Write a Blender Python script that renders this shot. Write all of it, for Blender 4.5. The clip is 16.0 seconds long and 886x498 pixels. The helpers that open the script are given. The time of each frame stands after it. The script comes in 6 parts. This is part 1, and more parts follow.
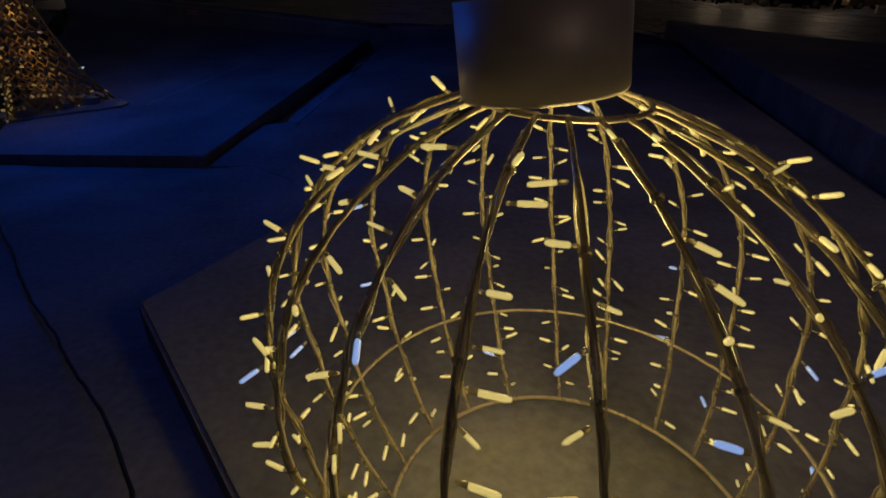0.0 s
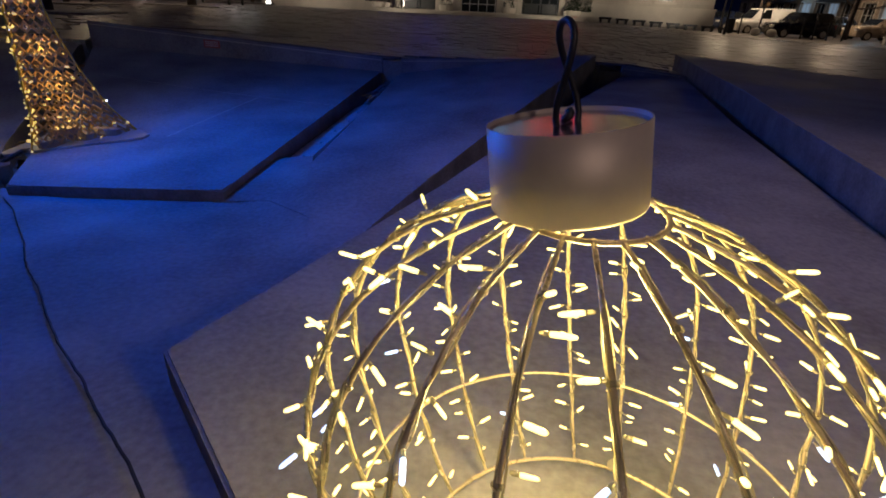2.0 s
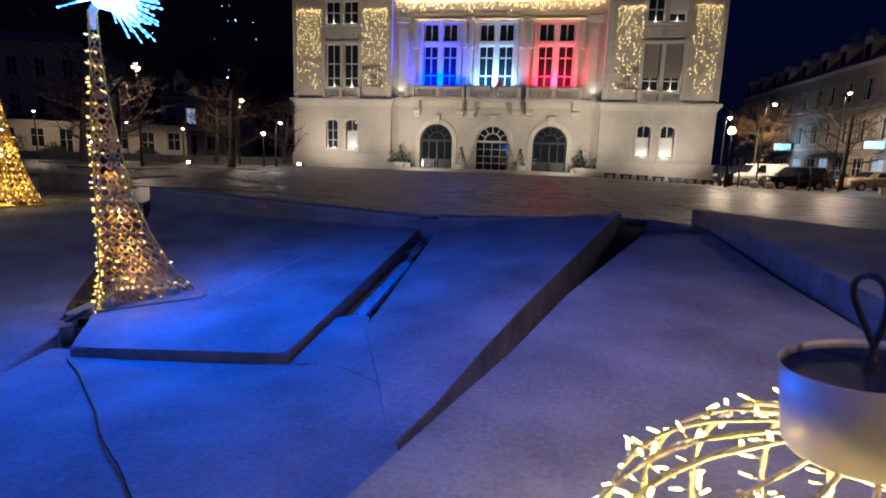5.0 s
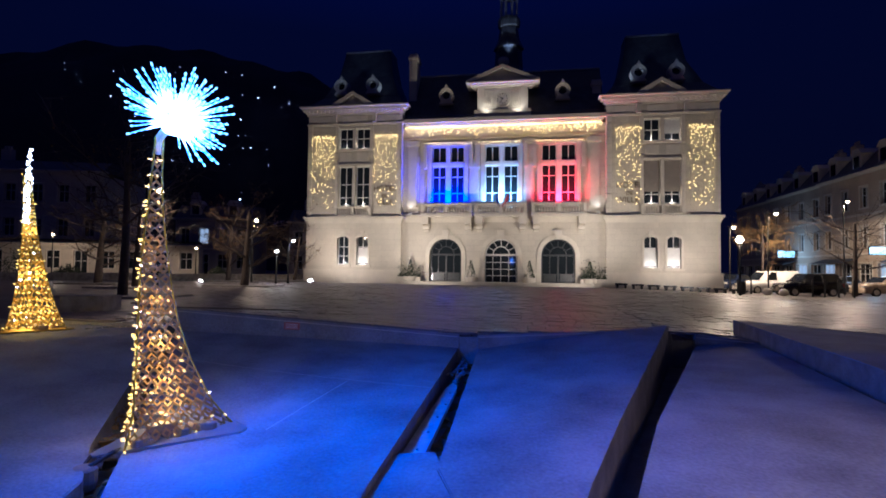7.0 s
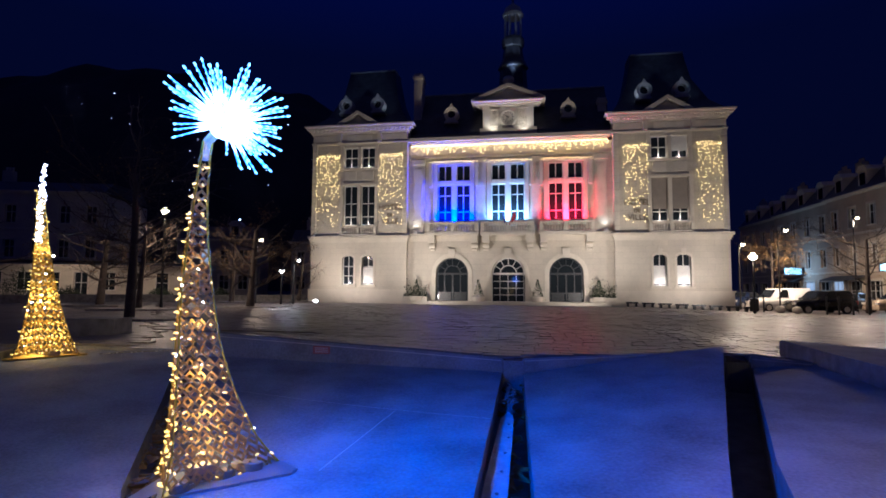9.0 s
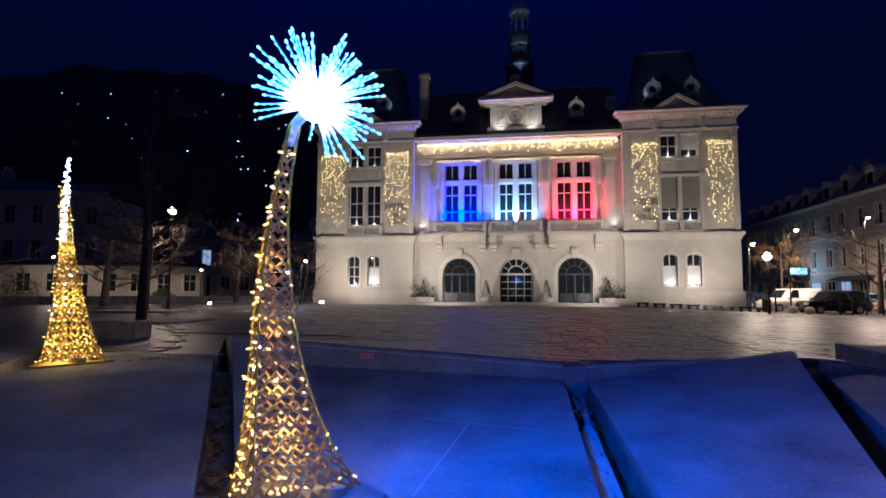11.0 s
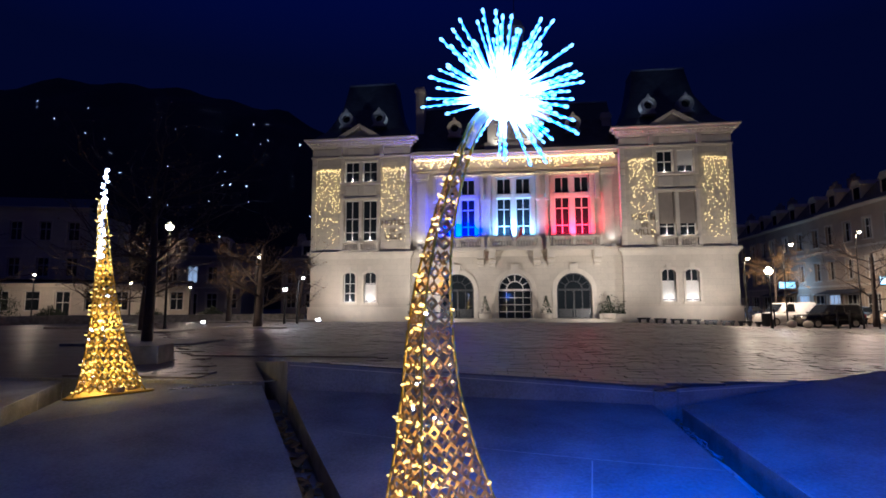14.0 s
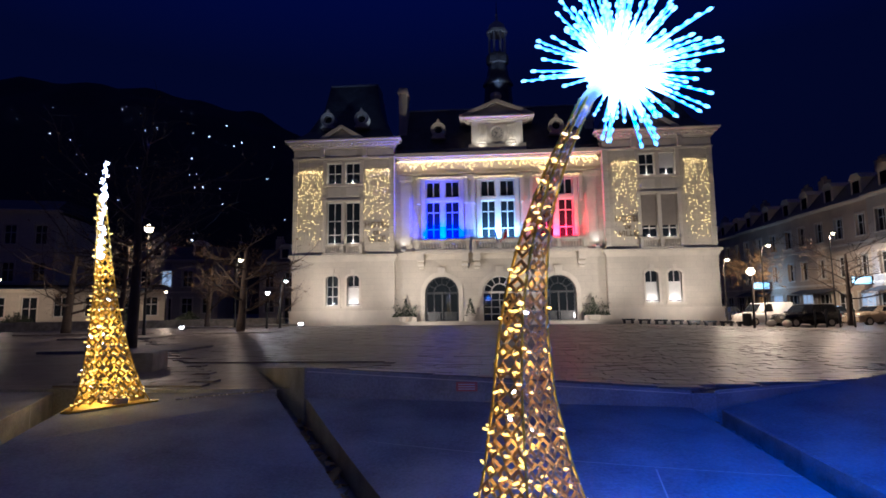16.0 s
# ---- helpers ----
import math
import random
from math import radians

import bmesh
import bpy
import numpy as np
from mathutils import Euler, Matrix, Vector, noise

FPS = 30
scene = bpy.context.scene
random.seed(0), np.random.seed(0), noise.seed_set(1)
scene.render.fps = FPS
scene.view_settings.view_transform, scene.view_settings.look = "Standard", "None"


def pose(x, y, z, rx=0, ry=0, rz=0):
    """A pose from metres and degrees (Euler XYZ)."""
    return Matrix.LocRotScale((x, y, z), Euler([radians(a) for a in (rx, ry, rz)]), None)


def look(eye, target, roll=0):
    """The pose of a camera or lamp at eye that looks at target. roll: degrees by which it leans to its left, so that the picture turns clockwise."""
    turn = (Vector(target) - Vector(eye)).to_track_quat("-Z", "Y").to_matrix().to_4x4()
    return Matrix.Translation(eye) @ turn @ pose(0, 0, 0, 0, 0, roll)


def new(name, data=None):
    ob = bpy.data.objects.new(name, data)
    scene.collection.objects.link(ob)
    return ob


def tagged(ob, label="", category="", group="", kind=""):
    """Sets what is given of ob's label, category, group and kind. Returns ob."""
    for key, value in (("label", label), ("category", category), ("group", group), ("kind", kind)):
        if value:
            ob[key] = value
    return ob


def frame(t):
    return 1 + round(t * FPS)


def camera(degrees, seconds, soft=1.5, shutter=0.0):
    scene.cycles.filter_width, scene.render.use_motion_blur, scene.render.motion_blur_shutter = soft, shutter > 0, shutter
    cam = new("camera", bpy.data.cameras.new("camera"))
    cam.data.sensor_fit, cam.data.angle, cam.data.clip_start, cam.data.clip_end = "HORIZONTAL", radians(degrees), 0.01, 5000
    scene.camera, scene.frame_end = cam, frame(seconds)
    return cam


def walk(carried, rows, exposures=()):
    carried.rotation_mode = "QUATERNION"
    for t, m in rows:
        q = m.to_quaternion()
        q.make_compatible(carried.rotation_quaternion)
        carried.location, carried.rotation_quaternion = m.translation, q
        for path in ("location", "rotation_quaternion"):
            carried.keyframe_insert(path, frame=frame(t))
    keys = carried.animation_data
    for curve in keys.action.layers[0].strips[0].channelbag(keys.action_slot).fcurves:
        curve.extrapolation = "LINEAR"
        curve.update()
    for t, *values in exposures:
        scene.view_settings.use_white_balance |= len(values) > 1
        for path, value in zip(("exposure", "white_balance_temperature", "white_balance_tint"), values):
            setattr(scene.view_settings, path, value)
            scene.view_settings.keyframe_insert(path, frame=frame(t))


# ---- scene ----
cam = camera(80.0, 16.0, soft=1.7, shutter=0.5)
PATH = [
    (0, (0.242, 1.404, 1.045), (0.057, 3.163, 0.111), 2.3),
    (0.5, (0.238, 1.41, 1.079), (0.047, 3.169, 0.147), 2.6),
    (1, (0.231, 1.414, 1.109), (0.03, 3.177, 0.185), 2.5),
    (1.5, (0.218, 1.409, 1.135), (0.011, 3.182, 0.233), 2.6),
    (2, (0.203, 1.401, 1.165), (-0.016, 3.192, 0.304), 2.7),
    (2.5, (0.177, 1.395, 1.193), (-0.061, 3.212, 0.39), 2.5),
    (3, (0.116, 1.368, 1.217), (-0.136, 3.217, 0.498), 2.5),
    (3.5, (0.029, 1.349, 1.255), (-0.243, 3.234, 0.646), 2.3),
    (4, (-0.066, 1.331, 1.279), (-0.347, 3.242, 0.764), 2.4),
    (4.5, (-0.128, 1.35, 1.279), (-0.425, 3.278, 0.836), 1.9),
    (5, (-0.199, 1.361, 1.285), (-0.505, 3.306, 0.936), 1.8),
    (7.5, (-1.003, 1.698, 1.31), (-1.334, 3.666, 1.436), 0.4),
    (8, (-1.157, 1.813, 1.31), (-1.486, 3.781, 1.449), 0.3),
    (8.5, (-1.312, 1.913, 1.318), (-1.641, 3.88, 1.459), 0.4),
    (9, (-1.56, 1.995, 1.294), (-1.885, 3.962, 1.442), 0.3),
    (11.5, (-2.716, 2.406, 1.32), (-3.023, 4.376, 1.471), 0.3),
    (12, (-2.957, 2.432, 1.356), (-3.255, 4.403, 1.509), 0.4),
    (12.5, (-3.147, 2.485, 1.342), (-3.437, 4.458, 1.501), 0.2),
    (13, (-3.339, 2.543, 1.368), (-3.619, 4.515, 1.545), 0.0),
    (13.5, (-3.598, 2.624, 1.359), (-3.862, 4.597, 1.554), -0.1),
    (14, (-3.866, 2.687, 1.363), (-4.107, 4.662, 1.572), -0.2),
    (14.5, (-4.036, 2.735, 1.364), (-4.255, 4.711, 1.578), -0.3),
    (15, (-4.22, 2.819, 1.347), (-4.41, 4.798, 1.564), -0.5),
    (15.5, (-4.385, 2.898, 1.34), (-4.553, 4.879, 1.559), -0.7),
    (16, (-4.598, 2.975, 1.341), (-4.747, 4.957, 1.561), -0.7),
]
walk(cam, [(t, look(eye, target, roll)) for t, eye, target, roll in PATH],
     exposures=[(0, -3.75, 5500, 14), (0.1, -3.1, 5650, 14), (0.3, -2.0, 5600, 14), (0.5, -1.5, 5550, 14), (1.0, -1.35, 5550, 14), (1.5, -1.25, 5550, 14), (3, -0.98, 5350, 14), (4, -0.46, 5250, 15), (5, -0.1, 5150, 16), (7.5, 0.16, 4950, 19), (9, 0.15, 4950, 19), (11.5, 0.06, 4850, 19), (16, 0.12, 4950, 19)])


# ---- world and main lights ----
world = bpy.data.worlds.new("night_sky")
scene.world = world
world.use_nodes = True
wn, wl = world.node_tree.nodes, world.node_tree.links
wn.clear()
w_out, w_bg = wn.new("ShaderNodeOutputWorld"), wn.new("ShaderNodeBackground")
w_geo, w_sep, w_ramp = wn.new("ShaderNodeTexCoord"), wn.new("ShaderNodeSeparateXYZ"), wn.new("ShaderNodeValToRGB")
wl.new(w_geo.outputs["Generated"], w_sep.inputs[0])
wl.new(w_sep.outputs["Z"], w_ramp.inputs[0])
w_ramp.color_ramp.elements[0].color = (0.0014, 0.0020, 0.009, 1)
w_ramp.color_ramp.elements[1].color = (0.0011, 0.0026, 0.032, 1)
w_ramp.color_ramp.elements[0].position, w_ramp.color_ramp.elements[1].position = 0.06, 0.56
w_ramp.color_ramp.elements.new(0.40).color = (0.0010, 0.0020, 0.014, 1)
w_ramp.color_ramp.elements.new(1.0).color = (0.013, 0.012, 0.024, 1)
wl.new(w_ramp.outputs[0], w_bg.inputs[0])
w_bg.inputs[1].default_value = 1.0
wl.new(w_bg.outputs[0], w_out.inputs[0])


def lamp(name, kind, m, power, colour, size=0.1, spot=60, blend=0.6, size_y=None):
    data = bpy.data.lights.new(name, kind)
    data.energy, data.color = power, colour
    if kind == "AREA":
        data.size = size
        if size_y:
            data.shape, data.size_y = "RECTANGLE", size_y
    else:
        data.shadow_soft_size = size
    if kind == "SPOT":
        data.spot_size, data.spot_blend = radians(spot), blend
    ob = new(name, data)
    ob.matrix_world = m
    return ob


WARM, AMBER, BLUE = (1.0, 0.80, 0.50), (1.0, 0.68, 0.17), (0.0, 0.125, 1.0)
# the burst on the lattice tower
lamp("burst_light", "SPOT", look((-3.88, 5.66, 2.57), (-0.9, 5.0, -0.2)), 1480, BLUE, 0.3, 170, 1.0)
lamp("burst_light", "POINT", pose(-3.88, 5.66, 2.60), 110, BLUE, 0.3)
# unseen fill, warm and high, added behind the camera to brighten the bauble slab
lamp("unseen_warm_fill", "SPOT", look((4.5, -4.5, 9.0), (1.9, 3.4, 0.2)), 2900, (1.0, 0.66, 0.48), 0.8, 27, 0.8)
# strings on the bauble and the towers
for z, p in ((0.22, 2.0), (0.47, 21.0), (0.74, 33.0)):
    lamp("bauble_light", "POINT", pose(0.36, 2.12, z), p, AMBER, 0.08)
for x, y, z, p in ((-4.33, 6.22, -0.1, 5), (-4.33, 6.2, 0.2, 5), (-4.35, 6.16, 0.55, 4.5), (-4.36, 6.12, 1.0, 3.5), (-4.33, 6.03, 1.5, 2.6), (-4.22, 5.92, 2.0, 2.0)):
    lamp("tower_light", "POINT", pose(x, y, z), p, AMBER, 0.08)
for z, p in ((0.45, 13), (1.1, 10), (1.9, 6)):
    lamp("far_tower_light", "POINT", pose(-9.60, 9.63, z), p, AMBER, 0.08)


# ---- materials ----
def material(name, colour, rough=0.6, metal=0.0, vary=0.25, scale=3.0, fine=40.0, bump=0.15, emit=None, power=0.0, shines=False,
             rough_vary=0.15, piece=0.0, transmission=0.0, spec=0.5, depth=0.01):
    """A surface with two scales of variation in colour and roughness, and a fine relief."""
    mat = bpy.data.materials.new(name)
    mat.use_nodes = True
    n, l = mat.node_tree.nodes, mat.node_tree.links
    b = n["Principled BSDF"]
    b.inputs["Metallic"].default_value = metal
    b.inputs["Roughness"].default_value = rough
    b.inputs["Specular IOR Level"].default_value = spec
    b.inputs["Transmission Weight"].default_value = transmission
    b.inputs["Base Color"].default_value = (*colour, 1)
    if emit:
        b.inputs["Emission Color"].default_value = (*emit, 1)
        b.inputs["Emission Strength"].default_value = power
        mat.cycles.emission_sampling = "AUTO" if shines else "NONE"
    if vary > 0:
        tc = n.new("ShaderNodeTexCoord")
        big, small = n.new("ShaderNodeTexNoise"), n.new("ShaderNodeTexNoise")
        big.inputs["Scale"].default_value, small.inputs["Scale"].default_value = scale, fine
        big.inputs["Detail"].default_value, small.inputs["Detail"].default_value = 5, 3
        for t in (big, small):
            l.new(tc.outputs["Object"], t.inputs["Vector"])
        add = n.new("ShaderNodeMath")
        add.operation = "MULTIPLY_ADD"
        l.new(small.outputs[0], add.inputs[0])
        add.inputs[1].default_value = 0.5
        l.new(big.outputs[0], add.inputs[2])
        src = add.outputs[0]
        if piece:
            info, pm = n.new("ShaderNodeObjectInfo"), n.new("ShaderNodeMath")
            pm.operation = "MULTIPLY_ADD"
            l.new(info.outputs["Random"], pm.inputs[0])
            pm.inputs[1].default_value = piece
            l.new(src, pm.inputs[2])
            src = pm.outputs[0]
        cr = n.new("ShaderNodeValToRGB")
        cr.color_ramp.elements[0].position, cr.color_ramp.elements[1].position = 0.45, 1.05 + piece
        cr.color_ramp.elements[0].color = (*(max(c * (1 - vary), 0) for c in colour), 1)
        cr.color_ramp.elements[1].color = (*(min(c * (1 + vary), 1) for c in colour), 1)
        l.new(src, cr.inputs[0])
        l.new(cr.outputs[0], b.inputs["Base Color"])
        rr = n.new("ShaderNodeMapRange")
        rr.inputs["From Min"].default_value, rr.inputs["From Max"].default_value = 0.45, 1.05
        rr.inputs["To Min"].default_value = max(rough - rough_vary, 0.02)
        rr.inputs["To Max"].default_value = min(rough + rough_vary, 1)
        l.new(add.outputs[0], rr.inputs[0])
        l.new(rr.outputs[0], b.inputs["Roughness"])
        if bump:
            bp = n.new("ShaderNodeBump")
            bp.inputs["Strength"].default_value, bp.inputs["Distance"].default_value = bump, depth
            l.new(add.outputs[0], bp.inputs["Height"])
            l.new(bp.outputs[0], b.inputs["Normal"])
    return mat


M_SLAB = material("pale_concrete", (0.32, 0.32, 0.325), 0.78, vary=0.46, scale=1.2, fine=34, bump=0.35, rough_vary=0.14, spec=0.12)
# darker concrete; on the slab sides it puts their shade into the colour
M_SLAB_SIDE = material("darker_concrete", (0.24, 0.225, 0.21), 0.7, vary=0.5, scale=4, fine=40, bump=0.4)
M_PLAZA = material("wet_stone_paving", (0.15, 0.13, 0.128), 0.46, vary=0.4, scale=0.35, fine=7, bump=0.35, rough_vary=0.16, depth=0.02)
M_PAVER = material("wet_stone_paver", (0.155, 0.135, 0.132), 0.46, vary=0.35, scale=1.3, fine=30, bump=0.2, rough_vary=0.16, piece=0.4)
M_STONE = material("cream_limestone", (0.62, 0.57, 0.47), 0.8, vary=0.14, scale=0.5, fine=9, bump=0.2)
M_STONE2 = material("dressed_limestone", (0.68, 0.63, 0.53), 0.75, vary=0.12, scale=1.2, fine=14, bump=0.15)
M_SLATE = material("roof_slate", (0.085, 0.095, 0.115), 0.42, vary=0.35, scale=1.5, fine=12, bump=0.4)
M_ZINC = material("zinc_ridge", (0.40, 0.43, 0.46), 0.4, 0.6, vary=0.2, scale=2)
# near-black colour that stands for the dark of unlit rooms
M_DARK = material("unlit_room_black", (0.015, 0.015, 0.018), 0.8, vary=0)
M_GLASS = material("window_glass", (0.02, 0.025, 0.03), 0.05, vary=0, spec=0.6)
M_WHITE = material("white_painted_wood", (0.75, 0.74, 0.70), 0.5, vary=0.08, scale=6)
M_IRON = material("dark_painted_metal", (0.03, 0.032, 0.035), 0.5, 0.4, vary=0.3, scale=8)
M_BRONZE = material("dark_door_wood", (0.035, 0.04, 0.045), 0.4, vary=0.3, scale=6)
M_STEEL = material("satin_steel", (0.62, 0.58, 0.50), 0.40, 0.5, vary=0.15, scale=6, fine=80, bump=0.03)
M_CAP = material("satin_champagne_metal", (0.76, 0.69, 0.57), 0.5, 0.3, vary=0.08, scale=5, fine=60, bump=0.02)
M_LID = material("polished_lid_metal", (0.42, 0.42, 0.45), 0.14, 0.9, vary=0.1, scale=8, bump=0.02)
M_BLIND = material("lowered_blind", (0.30, 0.26, 0.22), 0.8, vary=0.1, scale=3)
M_RIB = material("warm_steel_wire", (0.76, 0.66, 0.44), 0.30, 0.25, vary=0.15, scale=8, fine=80, bump=0.02)
M_GOLD = material("gold_lattice", (0.60, 0.40, 0.035), 0.42, 0.2, vary=0.2, scale=10)
M_SHEET = material("bronze_lattice_sheet", (0.50, 0.30, 0.10), 0.5, 0.1, vary=0.2, scale=10, transmission=0.3)
M_CABLE = material("clear_string_cable", (0.86, 0.79, 0.56), 0.22, vary=0.2, scale=30, transmission=0.6)
M_TUBE = material("clear_plastic_tube", (0.7, 0.75, 0.8), 0.12, vary=0.15, scale=20, transmission=0.5, spec=0.7)
M_COVER = material("pale_scuffed_cover", (0.62, 0.62, 0.64), 0.45, vary=0.3, scale=7, fine=50, bump=0.3)
M_BLACK = material("black_rubber", (0.012, 0.012, 0.013), 0.6, vary=0.3, scale=12)
M_LED = material("warm_led", (0.9, 0.8, 0.5), 0.3, vary=0, emit=(1.0, 0.72, 0.17), power=8.5, shines=True)
M_LED_FAR = material("warm_led_small", (0.9, 0.8, 0.5), 0.3, vary=0, emit=(1.0, 0.62, 0.09), power=2.8)
M_TWINKLE = material("small_warm_light", (0.9, 0.8, 0.6), 0.3, vary=0, emit=(1.0, 0.66, 0.19), power=8.0)
M_LED_COOL = material("cool_led", (0.8, 0.9, 1.0), 0.3, vary=0, emit=(0.45, 0.62, 1.0), power=7.0)
M_ICE = material("ice_white_led", (0.8, 0.9, 1.0), 0.3, vary=0, emit=(0.85, 0.85, 1.0), power=12.0)
M_BURST = material("cyan_led_rod", (0.3, 0.6, 0.9), 0.3, vary=0, emit=(0.08, 0.25, 1.0), power=4.5)
M_TIP = material("cyan_led_bead", (0.6, 0.8, 0.9), 0.3, vary=0, emit=(0.26, 0.60, 1.0), power=3.2)
# glow that stands for the glare in the middle of the burst
M_CORE = material("white_glare_core", (0.9, 0.95, 1.0), 0.3, vary=0, emit=(0.34, 0.56, 1.0), power=6.5)
M_STREET = material("street_lamp_glow", (1, 0.9, 0.7), 0.3, vary=0, emit=(1.0, 0.72, 0.36), power=14.0)
M_STREETW = material("white_lamp_glow", (1, 1, 0.95), 0.3, vary=0, emit=(1.0, 0.9, 0.7), power=14.0)
M_BARK = material("grey_bark", (0.10, 0.08, 0.068), 0.85, vary=0.35, scale=6, fine=30, bump=0.6)
M_LETTER = material("aged_bronze_letters", (0.36, 0.30, 0.21), 0.5, 0.3, vary=0.2)
M_LEAFDRY = material("dry_leaves", (0.24, 0.15, 0.05), 0.8, vary=0.4, scale=5)
M_HEDGE = material("dark_evergreen", (0.04, 0.055, 0.03), 0.8, vary=0.4, scale=5)
M_HILL = material("wooded_hill", (0.02, 0.022, 0.022), 0.9, vary=0.4, scale=0.02, fine=0.2)
M_BLOCK = material("rough_concrete_block", (0.30, 0.24, 0.19), 0.9, vary=0.25, scale=9)


def add_courses(mat, wide, deep, upright=False, joint=0.35, other=0.72):
    """Courses of paving: darker joints and a shallow step, at their real size."""
    n, l = mat.node_tree.nodes, mat.node_tree.links
    b = n["Principled BSDF"]
    tc, br = n.new("ShaderNodeTexCoord"), n.new("ShaderNodeTexBrick")
    br.inputs["Scale"].default_value = 1.0
    br.inputs["Brick Width"].default_value, br.inputs["Row Height"].default_value = wide, deep
    br.inputs["Mortar Size"].default_value = 0.012
    br.inputs["Color1"].default_value, br.inputs["Color2"].default_value = (1, 1, 1, 1), (other, other, other, 1)
    br.inputs["Mortar"].default_value = (joint, joint, joint, 1)
    if upright:
        turn = n.new("ShaderNodeMapping")
        turn.inputs["Rotation"].default_value = (radians(90), 0, 0)
        l.new(tc.outputs["Object"], turn.inputs["Vector"])
        l.new(turn.outputs[0], br.inputs["Vector"])
    else:
        l.new(tc.outputs["Object"], br.inputs["Vector"])
    mix = n.new("ShaderNodeMix")
    mix.data_type, mix.blend_type = "RGBA", "MULTIPLY"
    mix.inputs["Factor"].default_value = 1.0
    old = b.inputs["Base Color"].links[0].from_socket
    l.new(old, mix.inputs["A"])
    l.new(br.outputs["Color"], mix.inputs["B"])
    l.new(mix.outputs["Result"], b.inputs["Base Color"])
    bump = b.inputs["Normal"].links[0].from_node
    top = n.new("ShaderNodeBump")
    top.inputs["Strength"].default_value, top.inputs["Distance"].default_value = 0.5, 0.02
    l.new(br.outputs["Color"], top.inputs["Height"])
    l.new(bump.outputs[0], top.inputs["Normal"])
    l.new(top.outputs[0], b.inputs["Normal"])


add_courses(M_PLAZA, 0.6, 0.26)
add_courses(M_STONE, 1.1, 0.46, True, 0.84, 0.95)
add_courses(M_SLATE, 0.3, 0.22, True, 0.55, 0.8)


# ---- building helpers ----
def mesh_of(name, bm, mats, smooth=False):
    me = bpy.data.meshes.new(name)
    bmesh.ops.recalc_face_normals(bm, faces=bm.faces)
    bm.to_mesh(me)
    bm.free()
    for m in mats if isinstance(mats, (list, tuple)) else (mats,):
        me.materials.append(m)
    if smooth:
        for p in me.polygons:
            p.use_smooth = True
    return me


def thing(name, label, category, group="", kind="", at=None):
    ob = tagged(new(name), label, category, group, kind)
    if at is not None:
        ob.matrix_world = at
    return ob


def part(name, bm, mats, parent, label="", smooth=False, at=None):
    ob = new(name, mesh_of(name, bm, mats, smooth))
    if parent:
        ob.parent = parent
    if at is not None:
        ob.matrix_basis = at
    if label:
        tagged(ob, label)
    return ob


def share(name, me, parent, at, label=""):
    ob = new(name, me)
    ob.parent = parent
    ob.matrix_basis = at
    if label:
        tagged(ob, label)
    return ob


def box(bm, x0, x1, y0, y1, z0, z1, m=None, mi=0):
    vs = [bm.verts.new((x, y, z)) for z in (z0, z1) for y in (y0, y1) for x in (x0, x1)]
    if m is not None:
        for v in vs:
            v.co = m @ v.co
    for f in ((0, 2, 3, 1), (4, 5, 7, 6), (0, 1, 5, 4), (2, 6, 7, 3), (0, 4, 6, 2), (1, 3, 7, 5)):
        bm.faces.new([vs[i] for i in f]).material_index = mi
    return bm


def prism(bm, pts, depth, mi=0, mside=None):
    """A slab: top polygon of 3D points, with vertical sides going down."""
    top = [bm.verts.new(p) for p in pts]
    bot = [bm.verts.new((p[0], p[1], p[2] - depth)) for p in pts]
    bm.faces.new(top).material_index = mi
    bm.faces.new(bot[::-1]).material_index = mi if mside is None else mside
    for i in range(len(pts)):
        j = (i + 1) % len(pts)
        bm.faces.new((top[i], bot[i], bot[j], top[j])).material_index = mi if mside is None else mside
    return bm


def plate_xz(bm, pts, y0, y1, mi=0):
    """A polygon in x and z, extruded along y."""
    a = [bm.verts.new((p[0], y0, p[1])) for p in pts]
    b = [bm.verts.new((p[0], y1, p[1])) for p in pts]
    bm.faces.new(a).material_index = mi
    bm.faces.new(b[::-1]).material_index = mi
    for i in range(len(pts)):
        j = (i + 1) % len(pts)
        bm.faces.new((a[i], b[i], b[j], a[j])).material_index = mi
    return bm


def tube(bm, pts, radii, n=6, mi=0, closed=False, cap=True):
    """A round rod along points."""
    pts = [Vector(p) for p in pts]
    if not isinstance(radii, (list, tuple)):
        radii = [radii] * len(pts)
    rings, prev = [], None
    for i, p in enumerate(pts):
        a = pts[i - 1] if i or closed else p
        b = pts[(i + 1) % len(pts)] if i < len(pts) - 1 or closed else p
        d = (b - a).normalized()
        u = prev - d * prev.dot(d) if prev is not None else d.cross(Vector((0.31, 0.2, 0.93)))
        if u.length < 1e-5:
            u = d.orthogonal()
        u.normalize()
        prev = u
        v = d.cross(u)
        rings.append([bm.verts.new(p + radii[i] * (math.cos(k * math.tau / n) * u + math.sin(k * math.tau / n) * v)) for k in range(n)])
    last = len(rings) if closed else len(rings) - 1
    for i in range(last):
        r, s = rings[i], rings[(i + 1) % len(rings)]
        for k in range(n):
            bm.faces.new((r[k], r[(k + 1) % n], s[(k + 1) % n], s[k])).material_index = mi
    if cap and not closed:
        bm.faces.new(rings[0][::-1]).material_index = mi
        bm.faces.new(rings[-1]).material_index = mi
    return bm


